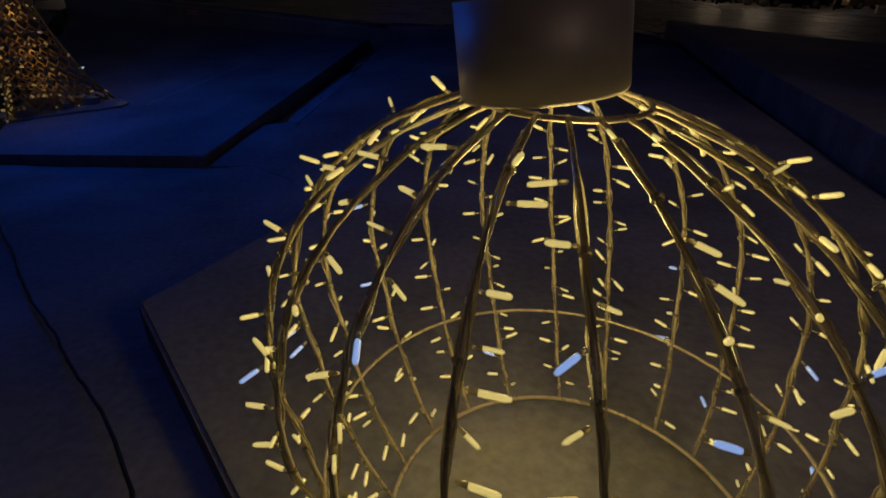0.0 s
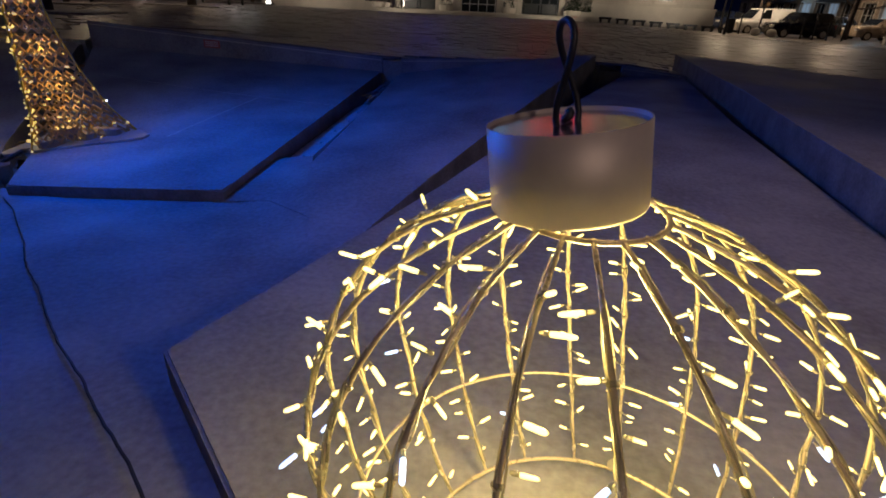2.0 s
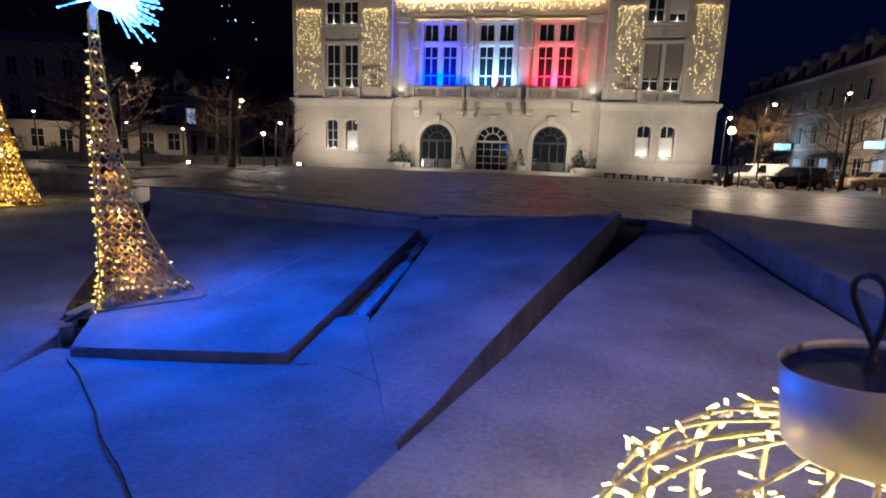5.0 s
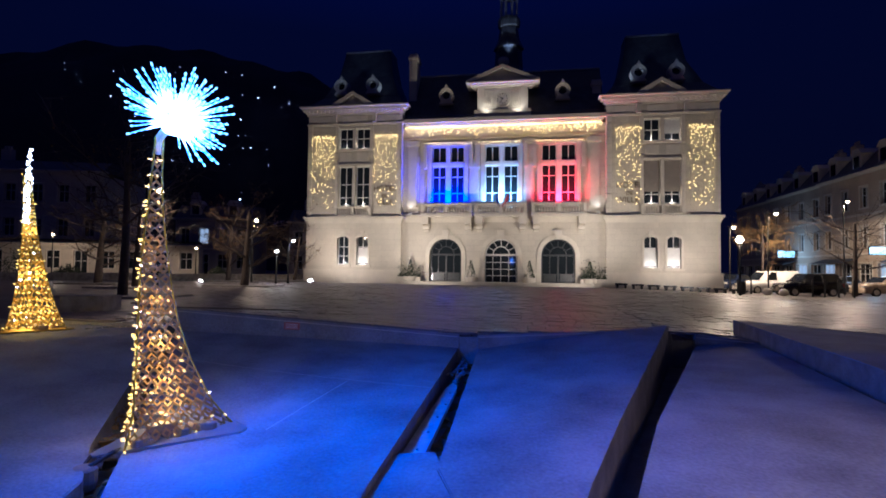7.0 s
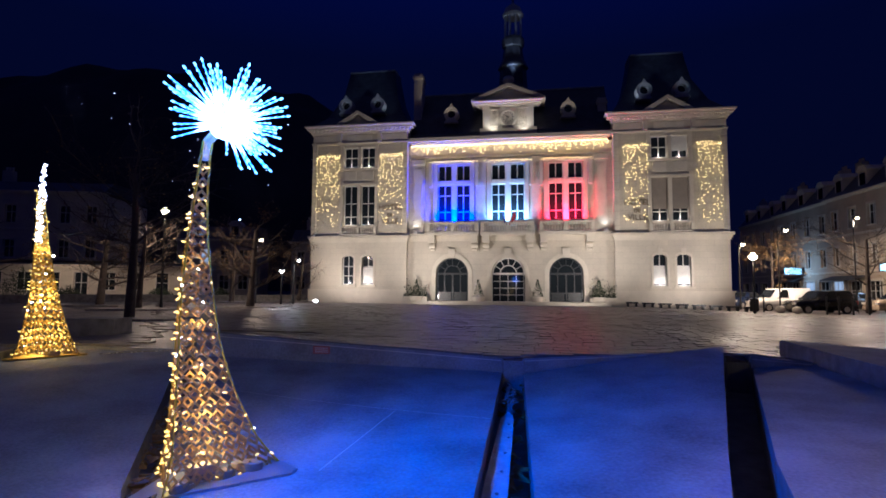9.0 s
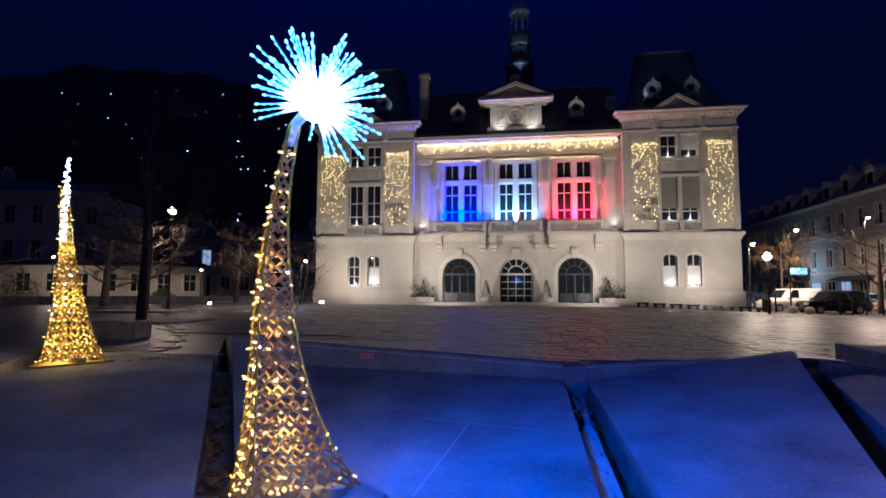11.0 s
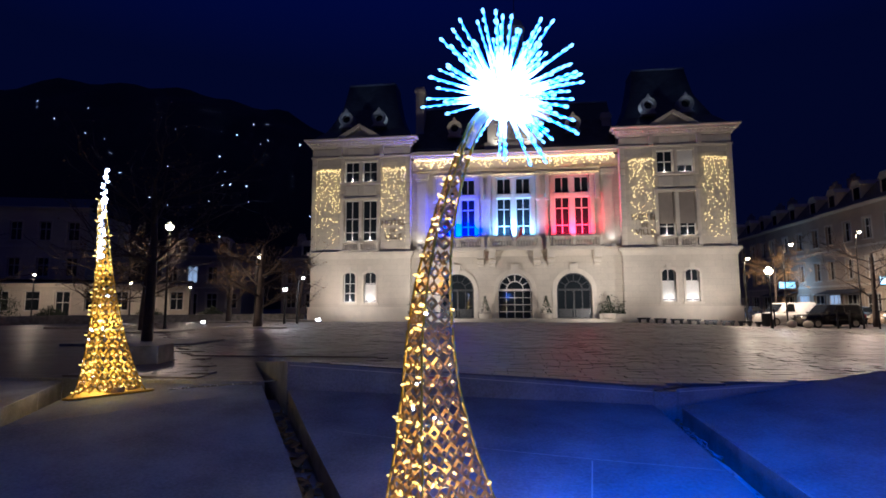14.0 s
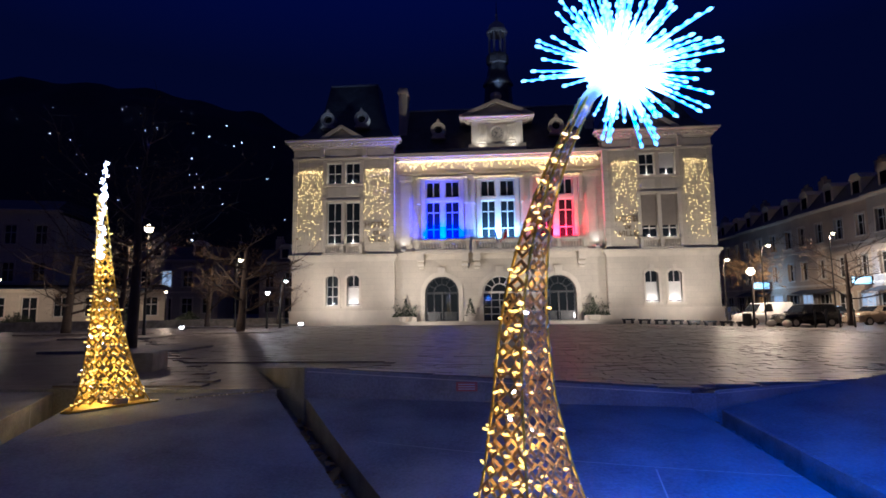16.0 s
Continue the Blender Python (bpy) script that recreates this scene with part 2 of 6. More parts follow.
def lathe(bm, profile, n=16, m=None, mi=0):
    """A turned form from (radius, height) pairs."""
    rings = []
    for r, z in profile:
        ring = [bm.verts.new((max(r, 1e-4) * math.cos(k * math.tau / n), max(r, 1e-4) * math.sin(k * math.tau / n), z)) for k in range(n)]
        if m is not None:
            for v in ring:
                v.co = m @ v.co
        rings.append(ring)
    for r, s in zip(rings, rings[1:]):
        for k in range(n):
            bm.faces.new((r[k], r[(k + 1) % n], s[(k + 1) % n], s[k])).material_index = mi
    bm.faces.new(rings[0][::-1]).material_index = mi
    bm.faces.new(rings[-1]).material_index = mi
    return bm


def bead(bm, c, r, mi=0):
    """A small eight-sided bead."""
    c = Vector(c)
    vs = [bm.verts.new(c + r * Vector(d)) for d in ((1, 0, 0), (0, 1, 0), (-1, 0, 0), (0, -1, 0), (0, 0, 1), (0, 0, -1))]
    for i in range(4):
        j = (i + 1) % 4
        bm.faces.new((vs[i], vs[j], vs[4])).material_index = mi
        bm.faces.new((vs[j], vs[i], vs[5])).material_index = mi


def wall_cells(bm, x0, x1, z0, z1, y0, y1, holes, mi=0):
    """A wall in the xz plane from y0 to y1 thick, with rectangular holes (x0, x1, z0, z1)."""
    xs = sorted({x0, x1, *(v for h in holes for v in h[:2])})
    zs = sorted({z0, z1, *(v for h in holes for v in h[2:])})
    for a, b in zip(xs, xs[1:]):
        run = None
        for c, d in list(zip(zs, zs[1:])) + [(None, None)]:
            solid = c is not None and not any(h[0] <= (a + b) / 2 <= h[1] and h[2] <= (c + d) / 2 <= h[3] for h in holes)
            if solid:
                run = (run[0], d) if run else (c, d)
            elif run:
                box(bm, a, b, y0, y1, run[0], run[1], mi=mi)
                run = None
    return bm


def arch_fill(bm, cx, z, r, z_top, y0, y1, n=14, mi=0):
    """The stone over a round arch, between its curve and a straight top."""
    arc = [(cx - r * math.cos(i * math.pi / n), z + r * math.sin(i * math.pi / n)) for i in range(n + 1)]
    for a, b in zip(arc, arc[1:]):
        plate_xz(bm, [a, b, (b[0], z_top), (a[0], z_top)], y0, y1, mi)
    return bm


# ---- ground and fountain ----
def crack_x(y):
    """The line along which the raised corner of the square breaks off."""
    return -7.2 - 0.6 * (y - 10.1)


def plaza_z(x, y):
    """The square: level by the town hall, tilted where it meets the basin."""
    z = 0.2 - 0.003 * max(0.0, min(y, 60.0) - 10.5)
    if x > crack_x(y) and y > 9.9:
        near = min(1.0, max(0.0, (13.5 - y) / 3.4))
        z += near * (0.05 + 0.058 * max(0.0, -2.0 - x))
    if x > 4.0:
        z -= 0.035 * min(x - 4.0, 14.0) * min(1.0, max(0.0, (y - 20.0) / 15.0))
    if x > 2.0:
        z -= 0.14 * min(x - 2.0, 2.0) * min(1.0, max(0.0, (23.0 - y) / 9.0))
    return z


EDGE = [(-30, 10.2, 0.2), (-11.2, 10.6, 0.2), (-7.62, 10.62, 0.19), (-9.17, 13.4, 0.18), (-7.02, 10.06, 0.56), (-1.985, 10.09, 0.25),
        (-1.965, 10.11, 0.21), (-1.69, 10.12, 0.21), (-1.67, 10.11, 0.25), (0.30, 10.72, 0.30), (1.56, 11.33, 0.25), (1.60, 11.37, 0.11), (1.94, 11.42, 0.11),
        (1.965, 11.36, 0.23), (3.22, 11.95, 0.05), (3.5, 14.0, -0.05), (6.0, 11.5, 0.0), (14.0, 3.4, 0.05), (14.0, -8, 0.2), (-30, -8, 0.2)]
bm = bmesh.new()
loop = [bm.verts.new(p) for p in EDGE]
far = [bm.verts.new((x, y, 0.05)) for x, y in ((-900, -300), (900, -300), (900, 1200), (-900, 1200))]
mid = [bm.verts.new((x, y, plaza_z(x, y))) for x, y in ((-80, -40), (80, -40), (80, 62), (-80, 62))]
edges = [bm.edges.new((r[i], r[(i + 1) % len(r)])) for r in (loop, mid) for i in range(len(r))]
bmesh.ops.triangle_fill(bm, edges=edges, use_beauty=True)
cuts = [((x, 0, 0), (1, 0, 0)) for x in (-30, -20, -14, -12, -10.5, -9, -8, -7, -6, -5, -4, -3, -2, -1, 0, 1, 2, 2.6, 3.3, 4, 6, 10, 14, 18)]
cuts += [((0, y, 0), (0, 1, 0)) for y in (10.8, 11.4, 12.0, 12.7, 13.5, 15, 17, 20, 23, 27, 31, 35)]
for co, no in cuts:
    bmesh.ops.bisect_plane(bm, geom=list(bm.verts) + list(bm.edges) + list(bm.faces), dist=1e-5, plane_co=co, plane_no=no)
for v in bm.verts:
    if not any(e.is_boundary for e in v.link_edges):
        v.co.z = plaza_z(v.co.x, v.co.y) - (0.016 if v.co.y < 36 else 0.0)
basin = [e for e in bm.edges if e.is_boundary and all(-31 < v.co.x < 15 and -9 < v.co.y < 15 for v in e.verts)]
walls = bmesh.ops.extrude_edge_only(bm, edges=basin)["geom"]
for g in walls:
    if isinstance(g, bmesh.types.BMVert):
        g.co.z = -1.0
    elif isinstance(g, bmesh.types.BMFace):
        g.material_index = 1
bottom = [e for e in bm.edges if e.is_boundary and all(v.co.z < -0.99 for v in e.verts)]
bmesh.ops.triangle_fill(bm, edges=bottom, use_beauty=True)
for f in bm.faces:
    if all(v.co.z < -0.99 for v in f.verts):
        f.material_index = 1
for i in range(4):
    if bm.edges.get((mid[i], mid[(i + 1) % 4])):
        bm.faces.new((mid[i], mid[(i + 1) % 4], far[(i + 1) % 4], far[i]))
rim = [v for v in bm.verts if v not in far and (abs(abs(v.co.x) - 80) < 1e-3 or abs(v.co.y + 40) < 1e-3 or abs(v.co.y - 62) < 1e-3)]
for a, c, corner in ((lambda v: abs(v.co.y + 40) < 1e-3, 0, (0, 1)), (lambda v: abs(v.co.x - 80) < 1e-3, 1, (1, 2)), (lambda v: abs(v.co.y - 62) < 1e-3, 0, (2, 3)), (lambda v: abs(v.co.x + 80) < 1e-3, 1, (3, 0))):
    side = sorted((v for v in rim if a(v)), key=lambda v: v.co[c])
    if len(side) > 2:
        ends = sorted((far[k] for k in corner), key=lambda v: v.co[c])
        bm.faces.new(side + ends[::-1])
bmesh.ops.recalc_face_normals(bm, faces=bm.faces)
ground = tagged(part("ground", bm, [M_PLAZA, M_SLAB], None), "wet grey stone square with a sunken fountain basin", "ground", kind="structure")


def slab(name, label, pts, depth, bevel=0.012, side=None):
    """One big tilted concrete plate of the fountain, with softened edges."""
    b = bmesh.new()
    # material 1 colours the sides darker, in place of shade
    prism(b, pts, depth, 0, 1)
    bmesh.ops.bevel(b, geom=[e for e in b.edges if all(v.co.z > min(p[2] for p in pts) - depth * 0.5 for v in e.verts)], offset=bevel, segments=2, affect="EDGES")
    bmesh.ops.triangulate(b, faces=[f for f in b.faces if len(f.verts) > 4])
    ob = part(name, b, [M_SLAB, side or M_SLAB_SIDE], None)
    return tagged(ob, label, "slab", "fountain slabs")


def slab_z(x, y):
    """The slab below the near tower: flat by its front, winding up towards its far corner."""
    z = -0.252 + 0.0767 * (x + 1.88) + 0.0592 * (y - 4.96)
    u, v = (-1.98 - x) / (0.55 * (y - 5.0) + 2.2), (y - 5.9) / 4.2
    return z + 0.52 * min(1.0, max(0.0, u)) * max(0.0, v) ** 1.5


slab("fountain_slab", "pale concrete fountain slab that carries the lit bauble",
     [(-0.914, 2.743, 0.03), (-0.24, 4.72, 0.03), (0.23, 6.35, 0.03), (1.955, 11.30, 0.05), (3.14, 11.86, 0.04), (2.92, 10.1, 0.04), (2.62, 7.7, 0.03), (2.40, 4.5, 0.01), (2.26, 2.0, 0.0), (2.2, -0.33, 0.0)], 0.5)
slab("fountain_slab", "raised concrete fountain slab with an upright side",
     [(3.43, 13.8, 0.28), (3.14, 10.7, 0.28), (2.97, 8.6, 0.28), (2.66, 6.35, 0.28), (2.46, 4.75, 0.28), (2.28, 1.0, 0.28), (9.0, 1.0, 0.28), (13.5, 3.6, 0.25), (6.0, 11.4, 0.24)], 0.9)
slab("fountain_slab", "tilted concrete fountain slab rising to a sharp tip",
     [(-1.53, 5.6, -0.20), (-1.10, 4.55, -0.22), (-0.84, 3.80, -0.235), (-0.68, 4.32, -0.204), (-0.42, 5.3, -0.12), (-0.05, 6.5, -0.012), (1.465, 11.11, 0.403), (0.32, 10.66, 0.29), (-1.665, 9.98, 0.04)], 0.75)
slab("fountain_slab", "broad concrete fountain slab that carries the far lattice tower",
     [(-4.03, 4.40, -0.46), (-4.41, 5.39, -0.44), (-4.98, 6.09, -0.41), (-6.08, 7.97, -0.17), (-7.44, 10.22, 0.12), (-7.62, 10.55, 0.14), (-10.36, 10.55, 0.16), (-9.15, 7.76, 0.10), (-8.2, 4.2, -0.2)], 0.5)
slab("fountain_slab", "concrete fountain slab across a dark gap from the far tower",
     [(-11.0, 10.55, 0.16), (-10.5, 9.6, 0.15), (-10.1, 8.7, 0.12), (-9.5, 6.9, 0.02), (-14.0, 4.5, -0.1), (-19.0, 6.0, 0.0), (-19.0, 10.2, 0.16)], 0.5)
slab("fountain_slab", "wide low concrete slab with a black cable across it",
     [(-10.5, -4.0, -0.301), (-10.5, 5.6, -1.021), (-3.9, 5.25, -0.501), (-2.03, 5.20, -0.358), (-1.55, 5.20, -0.3225), (-1.04, 4.60, -0.238), (-0.79, 3.80, -0.243), (-0.45, 3.0, -0.10), (1.2, 0.4, 0.02), (3.2, -4.0, 0.2)], 0.5)
slab("fountain_slab", "small concrete wedge closing the end of a narrow trench",
     [(-2.04, 4.98, -0.338), (-1.60, 5.02, -0.308), (-1.06, 4.56, -0.232), (-1.49, 5.60, -0.215), (-1.62, 6.02, -0.225), (-2.04, 6.00, -0.28)], 0.5, 0.006)

# the winding slab below the near tower
b = bmesh.new()
rows, NU, NV = [], 12, 18
for j in range(NV + 1):
    v = j / NV
    xr, yr = -1.97 - 0.015 * v, 5.0 + 5.07 * v
    if v < 0.22:
        xl, yl = -3.94 - 0.72 * v / 0.22, 5.05 + 1.14 * v / 0.22
    else:
        xl, yl = -4.66 - 2.33 * (v - 0.22) / 0.78, 6.19 + 3.86 * (v - 0.22) / 0.78
    row = []
    for i in range(NU + 1):
        x, y = xr + (xl - xr) * i / NU, yr + (yl - yr) * i / NU
        row.append(b.verts.new((x, y, slab_z(x, y))))
    rows.append(row)
for r, s in zip(rows, rows[1:]):
    for i in range(NU):
        b.faces.new((r[i], r[i + 1], s[i + 1], s[i]))
g = bmesh.ops.extrude_face_region(b, geom=list(b.faces))["geom"]
low = {v for v in g if isinstance(v, bmesh.types.BMVert)}
for v in low:
    v.co.z -= 0.5
# the upright sides take the darker colour that stands for shade
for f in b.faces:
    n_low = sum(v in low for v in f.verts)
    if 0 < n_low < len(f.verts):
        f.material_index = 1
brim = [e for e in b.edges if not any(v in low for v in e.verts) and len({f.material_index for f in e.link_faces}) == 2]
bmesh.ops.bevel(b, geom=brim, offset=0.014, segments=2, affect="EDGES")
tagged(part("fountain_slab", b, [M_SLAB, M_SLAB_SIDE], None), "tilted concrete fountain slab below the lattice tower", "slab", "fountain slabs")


# ---- town hall ----
hall = thing("town_hall", "floodlit cream limestone town hall with slate roofs and three arched doors", "building", at=pose(0, 0, 0))
FW, FC = 44.2, 44.7          # front planes of the wings and of the middle
ZG = 0.06                    # foot of the building


def window_unit(parent, x0, x1, z0, z1, y, cols=2, rows=(0.45,), fr=0.09, glass=M_GLASS, name="window"):
    """A casement: outer frame, mullions, bars and single panes set back in the wall."""
    b = bmesh.new()
    box(b, x0, x0 + fr, y, y + 0.1, z0, z1)
    box(b, x1 - fr, x1, y, y + 0.1, z0, z1)
    box(b, x0 + fr, x1 - fr, y, y + 0.1, z0, z0 + fr)
    box(b, x0 + fr, x1 - fr, y, y + 0.1, z1 - fr, z1)
    xs = [x0 + fr + (x1 - x0 - 2 * fr) * i / cols for i in range(cols + 1)]
    zs = [z0 + fr] + [z0 + (z1 - z0) * r for r in rows] + [z1 - fr]
    for x in xs[1:-1]:
        box(b, x - fr * 0.4, x + fr * 0.4, y + 0.01, y + 0.09, z0 + fr, z1 - fr)
    for z in zs[1:-1]:
        for xa, xb in zip(xs, xs[1:]):
            box(b, xa + fr * 0.4, xb - fr * 0.4, y + 0.015, y + 0.085, z - fr * 0.4, z + fr * 0.4)
    win = part(name, b, M_WHITE, parent)
    for xa, xb in zip(xs, xs[1:]):
        for za, zb in zip(zs, zs[1:]):
            part("pane", box(bmesh.new(), xa, xb, y + 0.05, y + 0.06, za, zb), glass, win)
    return win


def balusters(parent, x0, x1, z0, z1, y, n, name="balustrade"):
    """A stone rail on turned balusters."""
    b = bmesh.new()
    box(b, x0, x1, y, y + 0.24, z1 - 0.12, z1)
    box(b, x0, x1, y, y + 0.24, z0, z0 + 0.1)
    for x in (x0 + 0.12, (x0 + x1) / 2, x1 - 0.12):
        box(b, x - 0.12, x + 0.12, y + 0.02, y + 0.22, z0 + 0.1, z1 - 0.12)
    h = z1 - z0 - 0.22
    for i in range(n):
        x = x0 + 0.35 + (x1 - x0 - 0.7) * i / (n - 1)
        if abs(x - (x0 + x1) / 2) < 0.2:
            continue
        lathe(b, [(0.05, 0), (0.075, h * 0.3), (0.04, h * 0.6), (0.035, h * 0.8), (0.055, h)], 6, pose(x, y + 0.12, z0 + 0.1))
    return part(name, b, M_STONE2, parent)


def mouldings(x0, x1, z, steps, y):
    """A stepped cornice: (height, projection) from below."""
    b = bmesh.new()
    for h, p in steps:
        box(b, x0 - p, x1 + p, y - p, y + 0.4, z, z + h)
        z += h
    return b


def oculus(parent, x, y, z):
    """A round roof window with a stone surround and a pointed crest."""
    b = bmesh.new()
    n = 20
    for r0, r1, y0, y1 in ((0.34, 0.56, -0.25, 0.5), (0.56, 0.62, -0.32, 0.5)):
        for i in range(n):
            a, c = i * math.tau / n, (i + 1) * math.tau / n
            plate_xz(b, [(x + r0 * math.cos(a), z + r0 * math.sin(a)), (x + r1 * math.cos(a), z + r1 * math.sin(a)),
                         (x + r1 * math.cos(c), z + r1 * math.sin(c)), (x + r0 * math.cos(c), z + r0 * math.sin(c))], y + y0, y + y1)
    plate_xz(b, [(x - 0.2, z + 0.58), (x + 0.2, z + 0.58), (x, z + 0.95)], y - 0.3, y + 0.3)
    plate_xz(b, [(x - 0.62, z - 0.75), (x + 0.62, z - 0.75), (x + 0.45, z - 0.5), (x - 0.45, z - 0.5)], y - 0.3, y + 0.5)
    ob = part("oculus", b, M_STONE2, parent)
    b = bmesh.new()
    lathe(b, [(0.345, 0), (0.345, 0.04)], 20, pose(x, y + 0.2, z, 90))
    part("pane", b, M_GLASS, ob)


def pediment(parent, x, half, z0, z1, y, depth=0.5, name="pediment"):
    b = bmesh.new()
    plate_xz(b, [(x - half + 0.25, z0), (x + half - 0.25, z0), (x, z1 - 0.22)], y + 0.12, y + depth)
    for s in (-1, 1):
        plate_xz(b, [(x + s * half, z0), (x + s * half, z0 + 0.16), (x, z1), (x, z1 - 0.26), (x + s * (half - 0.5), z0)], y - 0.22, y + depth)
    return part(name, b, M_STONE2, parent)


def wing(cx):
    """One end pavilion."""
    x0, x1, y = cx - 4.15, cx + 4.15, FW
    gw = [(cx - 1.36, cx - 0.36, 1.55, 4.0), (cx + 0.34, cx + 1.34, 1.55, 4.0)]
    mw = [(cx - 1.36, cx - 0.14, 6.5, 9.9), (cx + 0.14, cx + 1.36, 6.5, 9.9)]
    tw = [(cx - 1.36, cx - 0.14, 11.4, 13.15), (cx + 0.14, cx + 1.36, 11.4, 13.15)]
    b = bmesh.new()
    wall_cells(b, x0, x1, ZG, 14.4, y, y + 0.5, gw + mw + tw)
    w = part("wing_wall", b, M_STONE, hall)
    b = bmesh.new()
    for side in (x0, x1 - 0.5):
        part("side_wall", box(bmesh.new(), side, side + 0.5, y + 0.5, y + 9, ZG, 14.4), M_STONE, hall)
    part("back_wall", box(bmesh.new(), x0 + 0.5, x1 - 0.5, y + 8.5, y + 9, ZG, 14.4), M_STONE, hall)
    # near-black sheet behind the windows in place of unlit rooms
    part("dark_room_sheet", box(bmesh.new(), x0 + 0.5, x1 - 0.5, y + 2.2, y + 2.3, ZG, 14.4), M_DARK, hall)
    part("plinth", mouldings(x0, x1, ZG, [(1.0, 0.14), (0.12, 0.2)], y), M_STONE2, hall)
    part("footing", box(bmesh.new(), x0 - 0.15, x1 + 0.15, y - 0.15, y + 9, ZG - 0.7, ZG - 0.002), M_STONE2, hall)
    part("band_course", mouldings(x0, x1, 5.05, [(0.18, 0.06), (0.16, 0.14), (0.22, 0.26)], y), M_STONE2, hall)
    part("string_course", mouldings(x0, x1, 13.4, [(0.1, 0.06), (0.08, 0.1)], y), M_STONE2, hall)
    b = mouldings(x0, x1, 14.3, [(0.16, 0.1), (0.2, 0.2), (0.22, 0.42), (0.12, 0.6)], y)
    i = x0
    while i < x1:
        box(b, i, i + 0.16, y - 0.36, y - 0.2, 14.5, 14.66)
        i += 0.36
    part("cornice", b, M_STONE2, hall)
    # corner strips and window bay
    b = bmesh.new()
    for u in (-4.15, 3.75):
        z = 5.65
        while z < 13.2:
            part("quoin", box(bmesh.new(), cx + u, cx + u + 0.4, y - 0.06, y - 0.002, z, z + 0.5), M_STONE2, hall)
            z += 0.56
    b = bmesh.new()
    for s in (-1, 1):
        for za, zb in ((6.4, 10.3), (11.2, 13.35)):
            box(b, cx + s * 1.52 - 0.14, cx + s * 1.52 + 0.14, y - 0.08, y - 0.002, za, zb)
        box(b, cx + s * 1.75 - 0.16, cx + s * 1.75 + 0.16, y - 0.22, y - 0.002, 13.6, 14.3)
    box(b, cx - 0.13, cx + 0.13, y - 0.06, y + 0.3, 6.5, 9.9)
    box(b, cx - 0.13, cx + 0.13, y - 0.06, y + 0.3, 11.4, 13.15)
    box(b, cx - 1.7, cx + 1.7, y - 0.1, y - 0.002, 9.92, 10.1)
    for s in (-1, 1):
        box(b, cx + s * 0.75 - 0.5, cx + s * 0.75 + 0.5, y - 0.05, y - 0.002, 10.35, 11.05)
    box(b, cx - 1.6, cx + 1.6, y - 0.12, y - 0.002, 11.2, 11.36)
    for u in (-3.0, 0, 3.0):
        box(b, cx + u - 1.1, cx + u + 1.1, y - 0.04, y - 0.002, 13.68, 14.2)
    part("window_surround", b, M_STONE2, hall)
    b = bmesh.new()
    for g in gw:
        m = (g[0] + g[1]) / 2
        box(b, g[0] - 0.16, g[0], y - 0.05, y + 0.1, 1.5, 3.7)
        box(b, g[1], g[1] + 0.16, y - 0.05, y + 0.1, 1.5, 3.7)
        box(b, g[0] - 0.25, g[1] + 0.25, y - 0.16, y + 0.1, 1.36, 1.5)
        plate_xz(b, [(m - 0.12, 3.9), (m + 0.12, 3.9), (m + 0.19, 4.42), (m - 0.19, 4.42)], y - 0.07, y + 0.02)
        for i in range(8):
            a0, a1 = math.pi * (0.2 + 0.6 * i / 8), math.pi * (0.2 + 0.6 * (i + 1) / 8)
            plate_xz(b, [(m + 0.62 * math.cos(a0), 3.35 + 0.62 * math.sin(a0)), (m + 0.80 * math.cos(a0), 3.35 + 0.80 * math.sin(a0)),
                         (m + 0.80 * math.cos(a1), 3.35 + 0.80 * math.sin(a1)), (m + 0.62 * math.cos(a1), 3.35 + 0.62 * math.sin(a1))], y - 0.06, y + 0.3)
    part("window_surround", b, M_STONE2, hall)
    for g in gw:
        window_unit(hall, g[0], g[1], g[2], g[3], y + 0.22, 2, (0.3, 0.62), 0.07)
    for g in mw:
        window_unit(hall, g[0], g[1], g[2], g[3], y + 0.25, 2, (0.22, 0.55), 0.08)
    for g in tw:
        window_unit(hall, g[0], g[1], g[2], g[3], y + 0.2, 2, (0.5,), 0.08)
    if cx > 0:
        for g in mw:
            part("blind", box(bmesh.new(), g[0] + 0.02, g[1] - 0.02, y + 0.225, y + 0.24, 7.45, 9.88), M_BLIND, hall, "lowered brown blind")
        for g in gw:
            part("curtain", box(bmesh.new(), g[0] + 0.05, g[1] - 0.05, y + 0.205, y + 0.215, 1.7, 3.1), M_WHITE, hall, "white lit curtain")
        part("curtain", box(bmesh.new(), tw[1][0] + 0.08, tw[1][1] - 0.08, y + 0.185, y + 0.195, 11.95, 13.1), M_WHITE, hall, "white curtain")
    else:
        part("curtain", box(bmesh.new(), gw[1][0] + 0.05, gw[1][1] - 0.05, y + 0.205, y + 0.215, 1.7, 3.0), M_WHITE, hall, "white lit curtain")
    balusters(hall, cx - 1.6, cx + 1.6, 5.66, 6.45, y - 0.28, 15)
    pediment(hall, cx - 0.1, 1.75, 15.0, 16.2, y - 0.3)
    # mansard roof, flared at the eaves
    b = bmesh.new()
    rings = []
    for t, z in ((0, 15.0), (0.12, 15.3), (0.35, 16.3), (0.7, 18.6), (1.0, 21.1)):
        hw = 4.6 - 2.5 * (1 - (1 - t) ** 1.5)
        ya, yb = y - 0.4 + 3.8 * (1 - (1 - t) ** 1.5), y + 9.2 - 3.6 * (1 - (1 - t) ** 1.5)
        rings.append([b.verts.new(p) for p in ((cx - hw, ya, z), (cx + hw, ya, z), (cx + hw, yb, z), (cx - hw, yb, z))])
    for r, s in zip(rings, rings[1:]):
        for i in range(4):
            b.faces.new((r[i], r[(i + 1) % 4], s[(i + 1) % 4], s[i]))
    b.faces.new(rings[-1])
